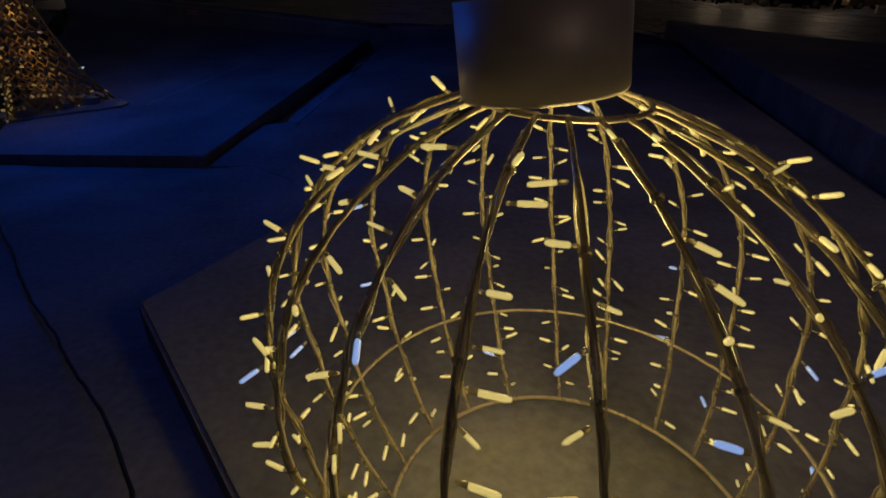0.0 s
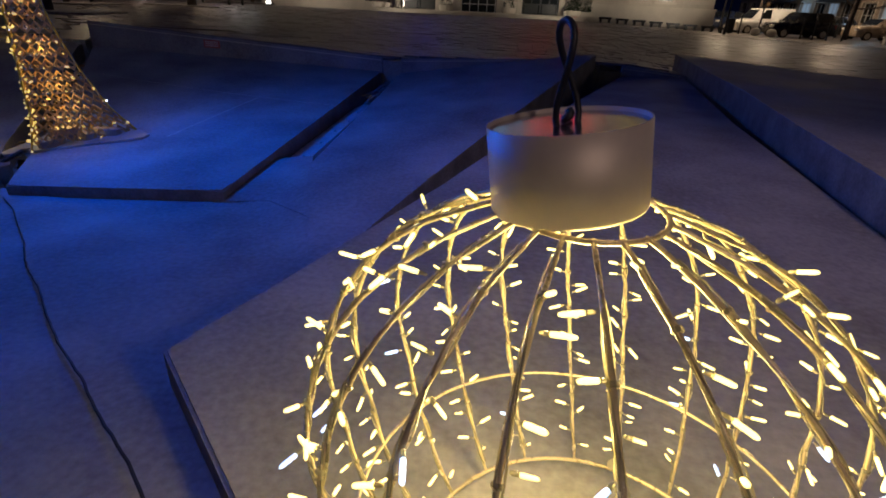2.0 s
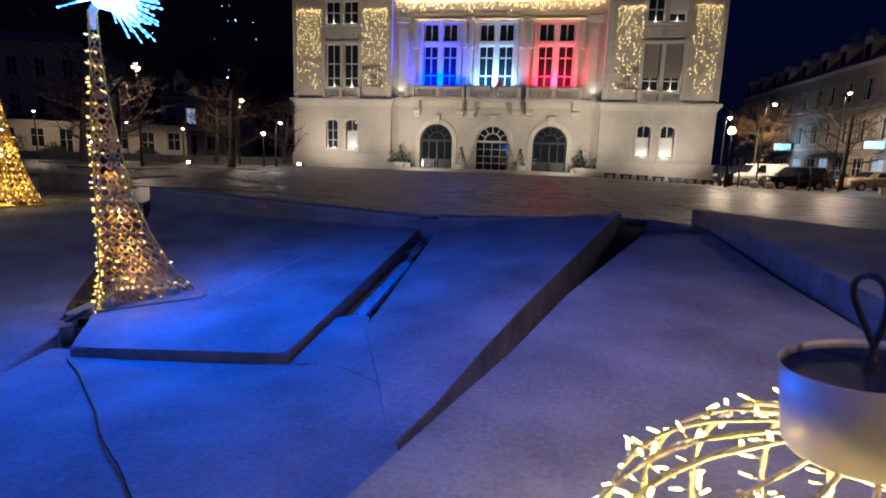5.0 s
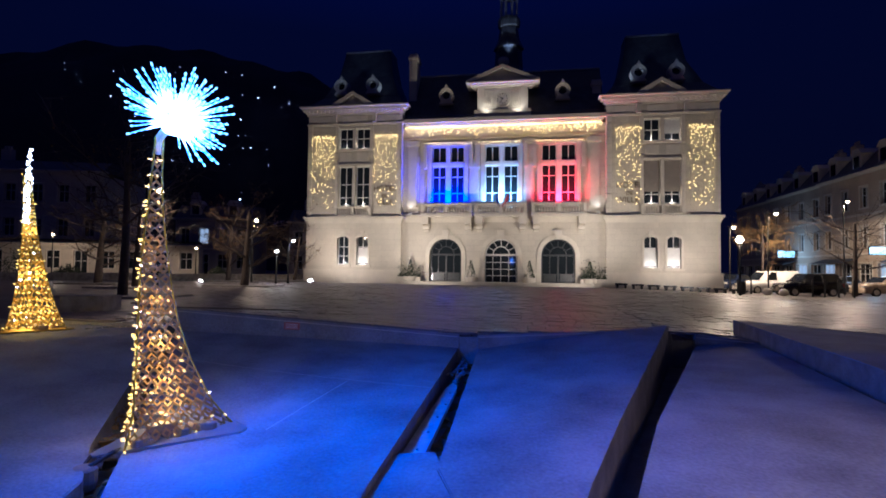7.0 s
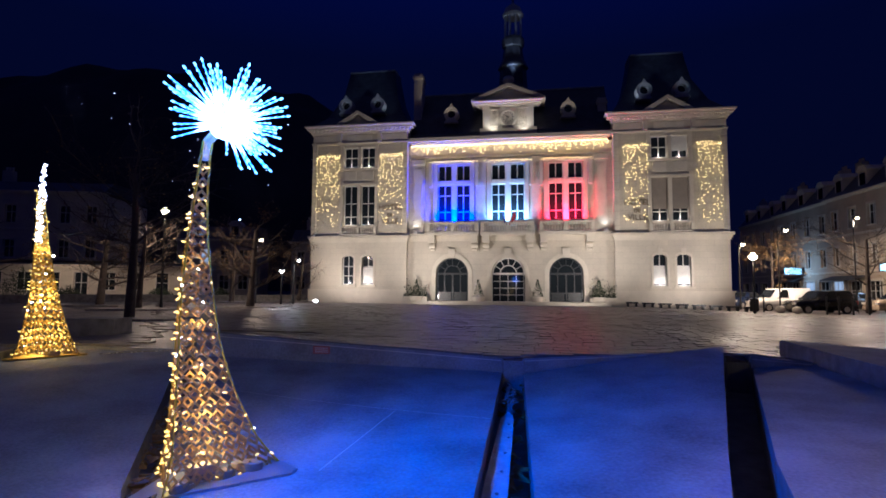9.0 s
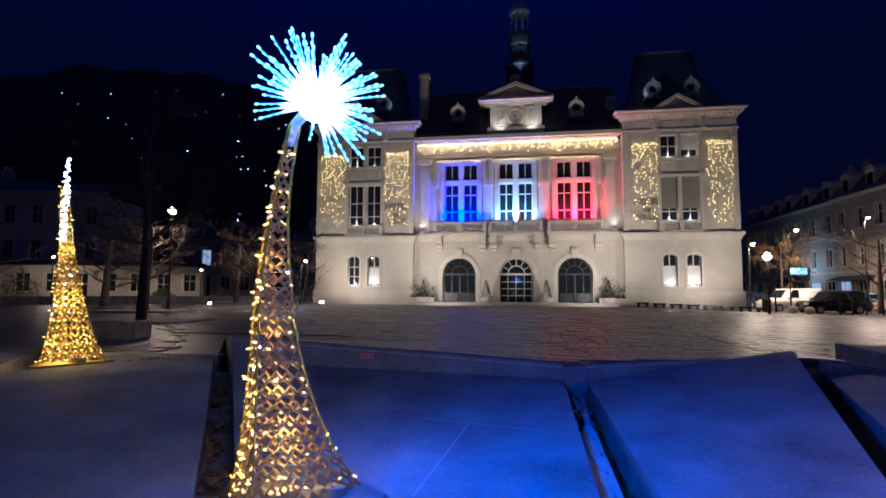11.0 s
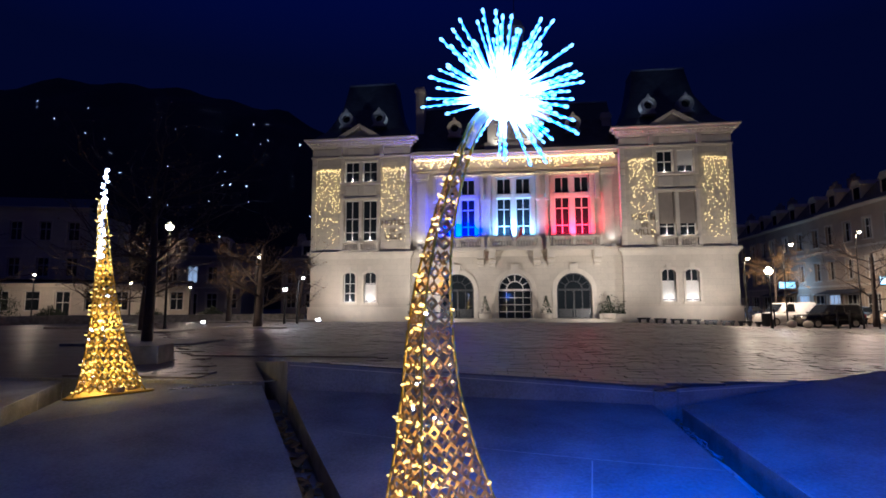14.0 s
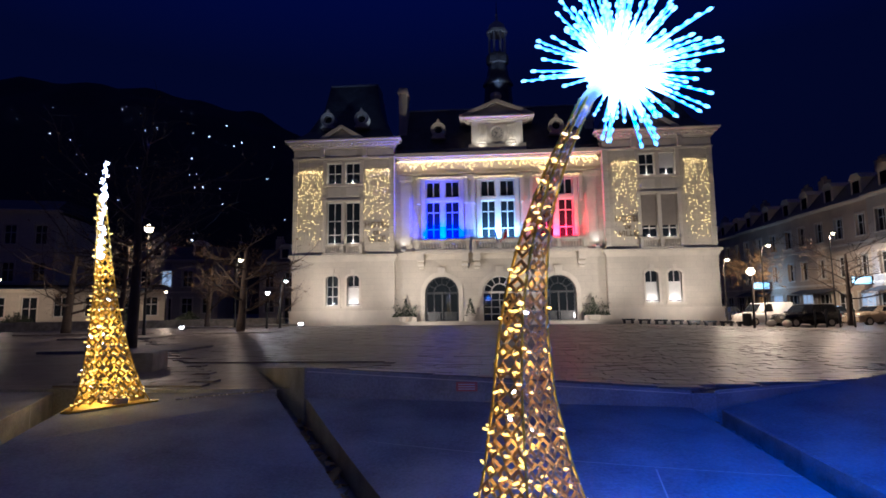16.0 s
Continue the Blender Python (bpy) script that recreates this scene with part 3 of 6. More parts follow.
    b.faces.new(rings[0][::-1])
    roof = part("roof", b, M_SLATE, hall)
    b = bmesh.new()
    hw, ya, yb = 2.1, y + 3.4, y + 5.6
    tube(b, [(cx - hw, ya, 21.12), (cx + hw, ya, 21.12)], 0.09)
    tube(b, [(cx + hw, ya, 21.12), (cx + hw, yb, 21.12)], 0.08)
    tube(b, [(cx - hw, ya, 21.12), (cx - hw, yb, 21.12)], 0.08)
    part("ridge", b, M_ZINC, roof)
    for s in (-1, 1):
        oculus(roof, cx - 0.15 + s * 1.42, y + 1.0, 17.1)
    return w


wing(-15.72)
wing(9.05)

# middle block
XL, XR = -11.57, 4.9
DOORS, WINS = (-7.87, -3.30, 1.26), (-7.72, -3.30, 1.28)
b = bmesh.new()
holes = [(d - 1.33, d + 1.33, ZG, 3.8) for d in DOORS] + [(w - 1.36, w + 1.36, 6.6, 11.5) for w in WINS]
wall_cells(b, XL, XR, ZG, 13.1, FC, FC + 0.6, holes)
for d in DOORS:
    arch_fill(b, d, 2.46, 1.33, 3.8, FC + 0.003, FC + 0.597)
part("front_wall", b, M_STONE, hall)
# darkness of the middle rooms, put in as a black sheet
part("dark_room_sheet", box(bmesh.new(), XL + 0.2, XR - 0.2, FC + 3.0, FC + 3.1, ZG, 13.1), M_DARK, hall)
part("back_wall", box(bmesh.new(), XL, XR, FC + 8, FC + 8.4, ZG, 13.1), M_STONE, hall)
part("plinth", mouldings(XL + 0.2, DOORS[0] - 1.8, ZG, [(0.9, 0.1), (0.1, 0.14)], FC), M_STONE2, hall)
part("plinth", mouldings(DOORS[2] + 1.8, XR - 0.2, ZG, [(0.9, 0.1), (0.1, 0.14)], FC), M_STONE2, hall)
for a, c in ((DOORS[0], DOORS[1]), (DOORS[1], DOORS[2])):
    part("plinth", mouldings(a + 1.8, c - 1.8, ZG, [(0.9, 0.08), (0.1, 0.12)], FC), M_STONE2, hall)
part("band_course", mouldings(XL + 0.3, XR - 0.3, 5.15, [(0.18, 0.1), (0.2, 0.2), (0.24, 0.3)], FC), M_STONE2, hall)
part("string_course", mouldings(XL + 0.15, XR - 0.15, 11.95, [(0.12, 0.06), (0.1, 0.12)], FC), M_STONE2, hall)
part("cornice", mouldings(XL + 0.5, XR - 0.5, 13.1, [(0.18, 0.12), (0.16, 0.3), (0.3, 0.5)], FC), M_STONE2, hall)
b = bmesh.new()
for x in (XL + 0.9, -5.5, -1.1, XR - 0.9):
    b = bmesh.new()
    box(b, x - 0.45, x + 0.45, FC - 0.1, FC - 0.002, 5.8, 11.95)
    box(b, x - 0.32, x + 0.32, FC - 0.16, FC - 0.1, 6.4, 11.2)
    box(b, x - 0.55, x + 0.55, FC - 0.2, FC - 0.002, 11.55, 11.95)
    part("pilaster", b, M_STONE2, hall)

for d in DOORS:
    b = bmesh.new()
    n = 16
    for i in range(n):
        a, c = math.pi * i / n, math.pi * (i + 1) / n
        plate_xz(b, [(d + 1.34 * math.cos(a), 2.46 + 1.34 * math.sin(a)), (d + 1.68 * math.cos(a), 2.46 + 1.68 * math.sin(a)),
                     (d + 1.68 * math.cos(c), 2.46 + 1.68 * math.sin(c)), (d + 1.34 * math.cos(c), 2.46 + 1.34 * math.sin(c))], FC - 0.09, FC + 0.1)
    for s in (-1, 1):
        box(b, d + s * 1.51 - 0.17, d + s * 1.51 + 0.17, FC - 0.09, FC + 0.1, ZG, 2.46)
    plate_xz(b, [(d - 0.22, 3.75), (d + 0.22, 3.75), (d + 0.32, 4.5), (d - 0.32, 4.5)], FC - 0.22, FC + 0.05)
    part("door_surround", b, M_STONE2, hall)
    # the leaf with its fanlight
    middle = d == DOORS[1]
    b = bmesh.new()
    y = FC + 0.32
    for x in (d - 1.33, d - 0.05, d + 1.21) if not middle else (d - 1.33, d - 0.05, d + 1.21, d - 0.7, d + 0.6):
        box(b, x, x + 0.12 if not middle else x + 0.045, y, y + 0.12, ZG, 2.46)
    box(b, d - 1.33, d + 1.33, y - 0.02, y + 0.14, 2.40, 2.56)
    for z in ((0.9,) if not middle else (0.75, 1.3, 1.85)):
        box(b, d - 1.21, d + 1.21, y + 0.01, y + 0.11, z, z + (0.09 if not middle else 0.05))
    if not middle:
        for s in (-1, 1):
            box(b, d + s * 0.65 - 0.5, d + s * 0.65 + 0.5, y + 0.02, y + 0.1, ZG, 0.9)
            box(b, d + s * 0.65 - 0.04, d + s * 0.65 + 0.04, y + 0.02, y + 0.1, 0.99, 2.4)
    for i in range(12):
        a, c = math.pi * i / 12, math.pi * (i + 1) / 12
        for r0, r1 in ((1.2, 1.33), (0.62, 0.70)):
            plate_xz(b, [(d + r0 * math.cos(a), 2.5 + r0 * math.sin(a)), (d + r1 * math.cos(a), 2.5 + r1 * math.sin(a)),
                         (d + r1 * math.cos(c), 2.5 + r1 * math.sin(c)), (d + r0 * math.cos(c), 2.5 + r0 * math.sin(c))], y, y + 0.1)
    for a in (30, 60, 90, 120, 150):
        u, w = math.cos(radians(a)), math.sin(radians(a))
        tube(b, [(d + 0.66 * u, y + 0.05, 2.5 + 0.66 * w), (d + 1.25 * u, y + 0.05, 2.5 + 1.25 * w)], 0.035, 5)
    leaf = part("door", b, M_BRONZE if not middle else M_WHITE, hall, "dark arched double door with a fanlight" if not middle else "glazed entrance door with white bars")
    for s in (-1, 1):
        part("pane", box(bmesh.new(), d + min(0, s * 1.25), d + max(0, s * 1.25), y + 0.055, y + 0.065, ZG + 0.02, 2.4), M_GLASS, leaf)
    b = bmesh.new()
    plate_xz(b, [(d + 1.28 * math.cos(math.pi * i / 14), 2.54 + 1.24 * math.sin(math.pi * i / 14)) for i in range(15)], y + 0.055, y + 0.065)
    part("fanlight", b, M_GLASS, leaf)

for w in WINS:
    b = bmesh.new()
    for s in (-1, 1):
        box(b, w + s * 1.53 - 0.17, w + s * 1.53 + 0.17, FC - 0.14, FC + 0.2, 6.4, 11.5)
        box(b, w + s * 1.9 - 0.14, w + s * 1.9 + 0.14, FC - 0.3, FC - 0.1, 9.6, 11.6)
    box(b, w - 1.85, w + 1.85, FC - 0.2, FC + 0.2, 11.5, 11.8)
    part("window_surround", b, M_STONE2, hall)
    b = bmesh.new()
    box(b, w - 0.16, w + 0.16, FC + 0.05, FC + 0.3, 6.6, 11.5)
    box(b, w - 1.36, w - 0.16, FC + 0.05, FC + 0.3, 9.85, 10.15)
    box(b, w + 0.16, w + 1.36, FC + 0.05, FC + 0.3, 9.85, 10.15)
    part("mullion", b, M_WHITE, hall)
    for xa, xb in ((w - 1.36, w - 0.16), (w + 0.16, w + 1.36)):
        window_unit(hall, xa, xb, 6.6, 9.85, FC + 0.2, 2, (0.3, 0.72), 0.09)
        window_unit(hall, xa, xb, 10.15, 11.5, FC + 0.2, 2, (), 0.09)
    # balcony on scrolled brackets
    b = bmesh.new()
    box(b, w - 2.15, w + 2.15, FC - 0.95, FC - 0.31, 5.55, 5.78)
    for s in (-1, 1):
        plate_xz(b, [(w + s * 1.75 - 0.28, 4.95), (w + s * 1.75 + 0.28, 4.95), (w + s * 1.75 + 0.28, 5.55), (w + s * 1.75 - 0.28, 5.55)], FC - 0.85, FC - 0.05)
        lathe(b, [(0.02, -0.26), (0.2, -0.26), (0.2, 0.26), (0.02, 0.26)], 10, pose(w + s * 1.75, FC - 0.3, 4.75, 0, 90, 0))
        lathe(b, [(0.02, -0.2), (0.12, -0.2), (0.12, 0.2), (0.02, 0.2)], 10, pose(w + s * 1.75, FC - 0.15, 4.45, 0, 90, 0))
    part("balcony", b, M_STONE2, hall)
    balusters(hall, w - 2.1, w + 2.1, 5.78, 6.62, FC - 0.9, 17)
    for s in (-1, 1):
        part("planter", box(bmesh.new(), w + s * 0.9 - 0.65, w + s * 0.9 + 0.65, FC - 0.6, FC - 0.3, 6.35, 6.75), M_WHITE, hall, "pale box on the balcony")

# flags on the middle balcony
for dx, colour in ((-0.35, (0.03, 0.06, 0.35)), (0.35, (0.6, 0.6, 0.62)), (0.62, (0.5, 0.03, 0.03))):
    b = bmesh.new()
    tube(b, [(-3.3 + 0.2 * dx, FC - 0.9, 6.3), (-3.3 + dx, FC - 1.5, 7.3)], 0.02, 5)
    grid = [[b.verts.new((-3.3 + dx * (0.5 + 0.5 * k / 5) + 0.04 * math.sin(j * 1.4 + k), FC - 1.2 - 0.3 * k / 5, 6.85 + 0.45 * k / 5 - 0.16 * j)) for k in range(6)] for j in range(4)]
    for r, s in zip(grid, grid[1:]):
        for k in range(5):
            b.faces.new((r[k], r[k + 1], s[k + 1], s[k]))
    part("flag", b, material("flag_cloth", colour, 0.8, vary=0.15), hall)

# clock gable
b = bmesh.new()
box(b, -5.55, -0.95, FC - 0.35, FC + 2.2, 13.75, 14.35)
box(b, -5.3, -1.2, FC - 0.2, FC + 2.2, 14.35, 16.3)
for x in (-5.3, -1.75):
    box(b, x, x + 0.55, FC - 0.34, FC - 0.2, 14.35, 16.2)
gable = part("clock_gable", b, M_STONE2, hall)
part("cornice", mouldings(-5.45, -1.05, 16.2, [(0.14, 0.25), (0.14, 0.45), (0.12, 0.65)], FC - 0.1), M_STONE2, gable)
pediment(gable, -3.25, 3.0, 16.58, 18.0, FC - 0.4, 2.4)
b = bmesh.new()
lathe(b, [(0.68, 0), (0.68, 0.06), (0.66, 0.09), (0.53, 0.085), (0.5, 0.05)], 28, pose(-3.25, FC - 0.2, 15.25, 90))
dial = part("clock_dial", b, M_STONE, gable, "round stone clock dial")
b = bmesh.new()
for i in range(12):
    a = i * math.tau / 12
    box(b, -0.025, 0.025, -0.1, -0.085, 0.33, 0.46, pose(-3.25, FC - 0.2, 15.25, 0, math.degrees(a), 0))
for a, r, w in ((-62, 0.26, 0.035), (-150, 0.38, 0.025)):
    box(b, -w, w, -0.12, -0.1, -0.06, r, pose(-3.25, FC - 0.2, 15.25, 0, a, 0))
part("pointers_and_marks", b, M_IRON, dial)
rnd = random.Random(5)
for s in (-1, 1):
    b = bmesh.new()
    cx = -3.25 + s * 1.36
    for fx, fz, fw, fh in ((0, 0.70, 0.60, 0.05), (0, -0.70, 0.60, 0.05), (-0.60, 0, 0.05, 0.75), (0.60, 0, 0.05, 0.75)):
        box(b, cx + fx - fw, cx + fx + fw, FC - 0.3, FC - 0.2, 15.25 + fz - fh, 15.25 + fz + fh)
    for k in range(6):
        ox, oz, r = (k % 2 - 0.5) * 0.54, (k // 2 - 1) * 0.44, 0.24
        pts = [(cx + ox + r * (1 - i / 22) * math.cos(i * 0.5 + k), FC - 0.23, 15.25 + oz + r * (1 - i / 22) * 1.35 * math.sin(i * 0.5 + k)) for i in range(20)]
        tube(b, pts, 0.05, 5)
    part("carved_panel", b, M_STONE, gable, "carved scrollwork panel")
b = bmesh.new()
lathe(b, [(0.25, 18.0), (0.35, 18.1), (0.12, 18.25), (0.5, 18.55), (0.42, 18.85), (0.1, 19.0)], 12, pose(-3.25, FC + 0.5, 0))
part("finial_urn", b, M_STONE2, gable)

# middle roof with its ridge and roof windows
b = bmesh.new()
rings = []
for ya, yb, z in ((FC - 0.35, FC + 8.7, 13.74), (FC + 0.4, FC + 8.0, 14.3), (FC + 1.6, FC + 6.8, 16.6), (FC + 3.0, FC + 5.4, 18.55)):
    rings.append([b.verts.new(p) for p in ((XL + 0.1, ya, z), (XR - 0.1, ya, z), (XR - 0.1, yb, z), (XL + 0.1, yb, z))])
for r, s in zip(rings, rings[1:]):
    for i in range(4):
        b.faces.new((r[i], r[(i + 1) % 4], s[(i + 1) % 4], s[i]))
b.faces.new(rings[-1])
roof = part("roof", b, M_SLATE, hall)
b = bmesh.new()
tube(b, [(XL + 0.1, FC + 3.0, 18.57), (XR - 0.1, FC + 3.0, 18.57)], 0.08)
part("ridge", b, M_ZINC, roof)
for x in (-8.05, 1.6):
    oculus(roof, x, FC + 0.75, 16.0)
for x in (-11.1, 4.35):
    b = bmesh.new()
    top = 19.5 if x < 0 else 16.5
    box(b, x - 0.34, x + 0.34, FC + 1.2, FC + 2.6, 13.8, top)
    box(b, x - 0.44, x + 0.44, FC + 1.1, FC + 2.7, top, top + 0.25)
    box(b, x - 0.36, x + 0.36, FC + 1.2, FC + 2.6, top + 0.25, top + 0.5)
    part("chimney", b, M_STONE2, roof, "tall pale stone chimney")

# bell turret
b = bmesh.new()
lathe(b, [(1.5, 18.3), (1.25, 19.0), (1.15, 20.6), (1.35, 20.7), (1.3, 20.9), (0.95, 21.6), (0.8, 22.6), (0.95, 22.7), (1.0, 23.2), (0.95, 23.5)], 8, pose(-2.93, 48, 0))
turret = part("bell_turret", b, M_SLATE, hall)
b = bmesh.new()
for i in range(8):
    a = (i + 0.5) * math.tau / 8
    b = bmesh.new()
    tube(b, [(-2.93 + 0.72 * math.cos(a), 48 + 0.72 * math.sin(a), 23.5), (-2.93 + 0.72 * math.cos(a), 48 + 0.72 * math.sin(a), 25.5)], 0.1, 6)
    part("column", b, M_ZINC, turret)
b = bmesh.new()
lathe(b, [(0.9, 25.5), (0.95, 25.7), (0.85, 25.85), (0.7, 26.3), (0.35, 26.6), (0.12, 26.8), (0.1, 27.4)], 12, pose(-2.93, 48, 0))
part("lantern", b, M_ZINC, turret)
b = bmesh.new()
tube(b, [(-2.93, 48, 27.3), (-2.93, 48, 28.6)], [0.05, 0.02], 6)
part("spire", b, M_IRON, turret)

# raised lettering beside the window bays
for x in (-13.0, 6.6):
    for k, word in enumerate(("HOTEL", "DE", "VILLE")):
        cu = bpy.data.curves.new("letters", "FONT")
        cu.body, cu.size, cu.extrude, cu.align_x = word, 0.62 if k != 1 else 0.42, 0.03, "CENTER"
        ob = new("letters", cu)
        ob.parent = hall
        ob.matrix_basis = pose(x, FW - 0.05, 7.75 - 0.58 * k, 90, 0, 0)
        cu.materials.append(M_LETTER)

# front step and low planters with small conifers
b = bmesh.new()
box(b, XL + 0.6, XR - 0.6, FC - 2.2, FC - 0.02, 0.02, 0.2)
box(b, XL + 1.2, XR - 1.2, FC - 1.7, FC - 0.03, 0.2, 0.27)
part("entrance_step", b, M_STONE2, hall)


def conifer(x, y, h, planter=True):
    t = thing("potted_conifer", "small cone-shaped evergreen in a low pale planter", "plant", "planters by the doors", at=pose(x, y, 0.27))
    b = bmesh.new()
    lathe(b, [(0.42, 0), (0.5, 0.1), (0.55, 0.38), (0.48, 0.4), (0.44, 0.32), (0.1, 0.32)], 14)
    part("planter", b, M_STONE2, t)
    b = bmesh.new()
    r = random.Random(int(x * 100))
    for i in range(420):
        z = r.random() ** 1.3
        a, rad = r.random() * math.tau, 0.42 * (1 - z) * r.uniform(0.6, 1.1)
        p = Vector((rad * math.cos(a), rad * math.sin(a), 0.35 + z * h))
        d = Vector((math.cos(a), math.sin(a), r.uniform(0.2, 1.2))).normalized() * 0.12
        s = d.cross(Vector((r.random(), r.random(), 1))).normalized() * 0.03
        vs = [b.verts.new(q) for q in (p - s, p + s, p + d)]
        b.faces.new(vs)
    part("foliage", b, M_HEDGE, t)


for x in (-10.6, -5.6, -1.0, 3.6):
    conifer(x, FC - 1.1, 1.35)
for x in (-11.3, 4.3):
    t = thing("flower_bed", "low evergreen shrubs in a pale trough", "plant", "planters by the doors", at=pose(x + (0.6 if x < 0 else -0.4), FC - 0.9, 0.27))
    part("trough", box(bmesh.new(), -1.0, 1.0, -0.35, 0.35, -0.2, 0.35), M_STONE2, t)
    b = bmesh.new()
    r = random.Random(3)
    for i in range(500):
        p = Vector((r.uniform(-0.95, 0.95), r.uniform(-0.3, 0.3), 0.35 + r.random() ** 2 * (0.9 if i % 5 else 1.4)))
        d = Vector((r.uniform(-1, 1), r.uniform(-1, 1), r.uniform(0.2, 1))).normalized() * 0.14
        s = d.cross(Vector((r.random(), r.random(), 1))).normalized() * 0.035
        b.faces.new([b.verts.new(q) for q in (p - s, p + s, p + d)])
    part("foliage", b, M_HEDGE, t)


# ---- strings of lights on the town hall ----
def light_curtain(name, label, x0, x1, z0, z1, y, fade, r, seed):
    rr = random.Random(seed)
    t = thing(name, label, "string lights", "light curtains" if fade else "", kind="stuff")
    b = bmesh.new()
    cols = max(int((x1 - x0) / (0.26 if fade else 0.16)), 2)
    drops = [1.0 if fade else rr.uniform(0.35, 1.0) for _ in range(cols + 1)]
    for i, u in enumerate(drops):
        x = x0 + (x1 - x0) * i / cols
        tube(b, [(x, y, z1), (x, y, z1 - (z1 - z0) * u)], 0.0018, 3, cap=False)
    part("wires", b, M_IRON, t)
    b = bmesh.new()
    step = 0.24 if fade else 0.17
    for i, drop in enumerate(drops):
        z, lo = z1 - rr.uniform(0, step), z1 - (z1 - z0) * drop
        while z > lo:
            u = (z1 - z) / (z1 - z0)
            if rr.random() < (1.0 - 0.72 * u ** 0.8 if fade else 0.95 - 0.4 * u):
                bead(b, (x0 + (x1 - x0) * i / cols + rr.uniform(-0.11, 0.11), y - rr.uniform(0, 0.04), z), r * rr.uniform(0.75, 1.25))
            z -= step * rr.uniform(0.7, 1.3)
        for q in range(2):
            bead(b, (x0 + (x1 - x0) * min(1, (i + q / 2) / cols), y - 0.02, z1 - rr.uniform(0, 0.25 if fade else 0.12)), r * rr.uniform(0.8, 1.2))
    part("bulbs", b, M_TWINKLE, t)


for k, (a, c) in enumerate(((-19.4, -17.5), (-13.85, -12.05), (5.7, 7.35), (11.05, 12.7))):
    light_curtain("light_curtain", "curtain of small warm lights on the stone wall", a, c, 6.3, 12.5, FW - 0.14, True, 0.031, k)
light_curtain("icicle_lights", "dense band of warm icicle lights under the cornice", XL + 0.4, XR - 0.4, 12.15, 13.08, FC - 0.42, False, 0.034, 9)
for k, w in enumerate(WINS):
    light_curtain("window_lights", "fine row of small lights round a tall window", w - 1.9, w + 1.9, 11.55, 11.75, FC - 0.3, False, 0.018, 20 + k)

# ---- lamps that light the town hall ----
for x, tx in ((-17.6, -14.5), (-10.4, -7.4), (3.7, 0.8), (11.5, 8.5)):
    lamp("facade_flood", "SPOT", look((x, 38.5, 0.5), (tx, 44.5, 6.5)), 1650, (1.0, 0.78, 0.50), 0.25, 120, 0.9)
for w, col, pw in ((WINS[0], (0.01, 0.03, 1.0), 800), (WINS[1], (0.36, 0.68, 1.0), 250), (WINS[2], (1.0, 0.02, 0.04), 480)):
    lamp("window_wash", "AREA", look((w, FC - 0.5, 6.85), (w, FC + 0.25, 9.8)), pw, col, 2.6, size_y=0.15)
for cx in (-15.72, 9.05):
    for u in (-0.86, 0.84):
        lamp("sill_light", "POINT", pose(cx + u, FW - 0.06, 1.75), 9 if cx < 0 else 9, (1.0, 0.85, 0.6), 0.05)
        lamp("sill_light", "POINT", pose(cx + u * 0.9, FW + 0.05, 11.55), 6, (1.0, 0.8, 0.5), 0.04)
        lamp("sill_light", "POINT", pose(cx + u * 0.9, FW + 0.05, 6.7), 7, (1.0, 0.8, 0.5), 0.04)
    for s in (-1, 1):
        lamp("roof_spot", "SPOT", look((cx + s * 4.3, FW - 0.5, 15.15), (cx + s * 1.6, FW + 1.4, 18.2)), 120, (0.75, 0.88, 1.0), 0.05, 42, 0.9)
for x in (-4.5, -2.0):
    lamp("gable_spot", "SPOT", look((x, FC - 0.9, 13.9), (x, FC - 0.1, 16.0)), 80, (1.0, 0.84, 0.56), 0.05, 110, 0.9)
for x in (-6.0, -0.5):
    lamp("roof_spot", "SPOT", look((x, FC + 0.1, 14.0), (x + (-2.2 if x < -3 else 2.2), FC + 1.6, 16.4)), 700, (0.75, 0.88, 1.0), 0.05, 50, 0.9)
lamp("turret_spot", "SPOT", look((-2.9, FC + 1.2, 18.8), (-2.93, 48, 25)), 350, (0.8, 0.9, 1.0), 0.05, 40, 0.9)
for x in (XL + 0.7, XR - 0.6):
    t = thing("flood_projector", "small white floodlight on the stone ledge", "lamp", "ledge floodlights", at=pose(x, FC - 0.2, 5.77))
    part("housing", box(bmesh.new(), -0.16, 0.16, -0.12, 0.12, 0.0, 0.24), M_WHITE, t)
    part("lens", box(bmesh.new(), -0.13, 0.13, 0.122, 0.135, 0.03, 0.21), M_STREETW, t)
    lamp("ledge_flood", "SPOT", look((x, FC - 0.45, 6.1), (x, FC, 12)), 32, (1.0, 0.86, 0.65), 0.08, 120, 0.9)


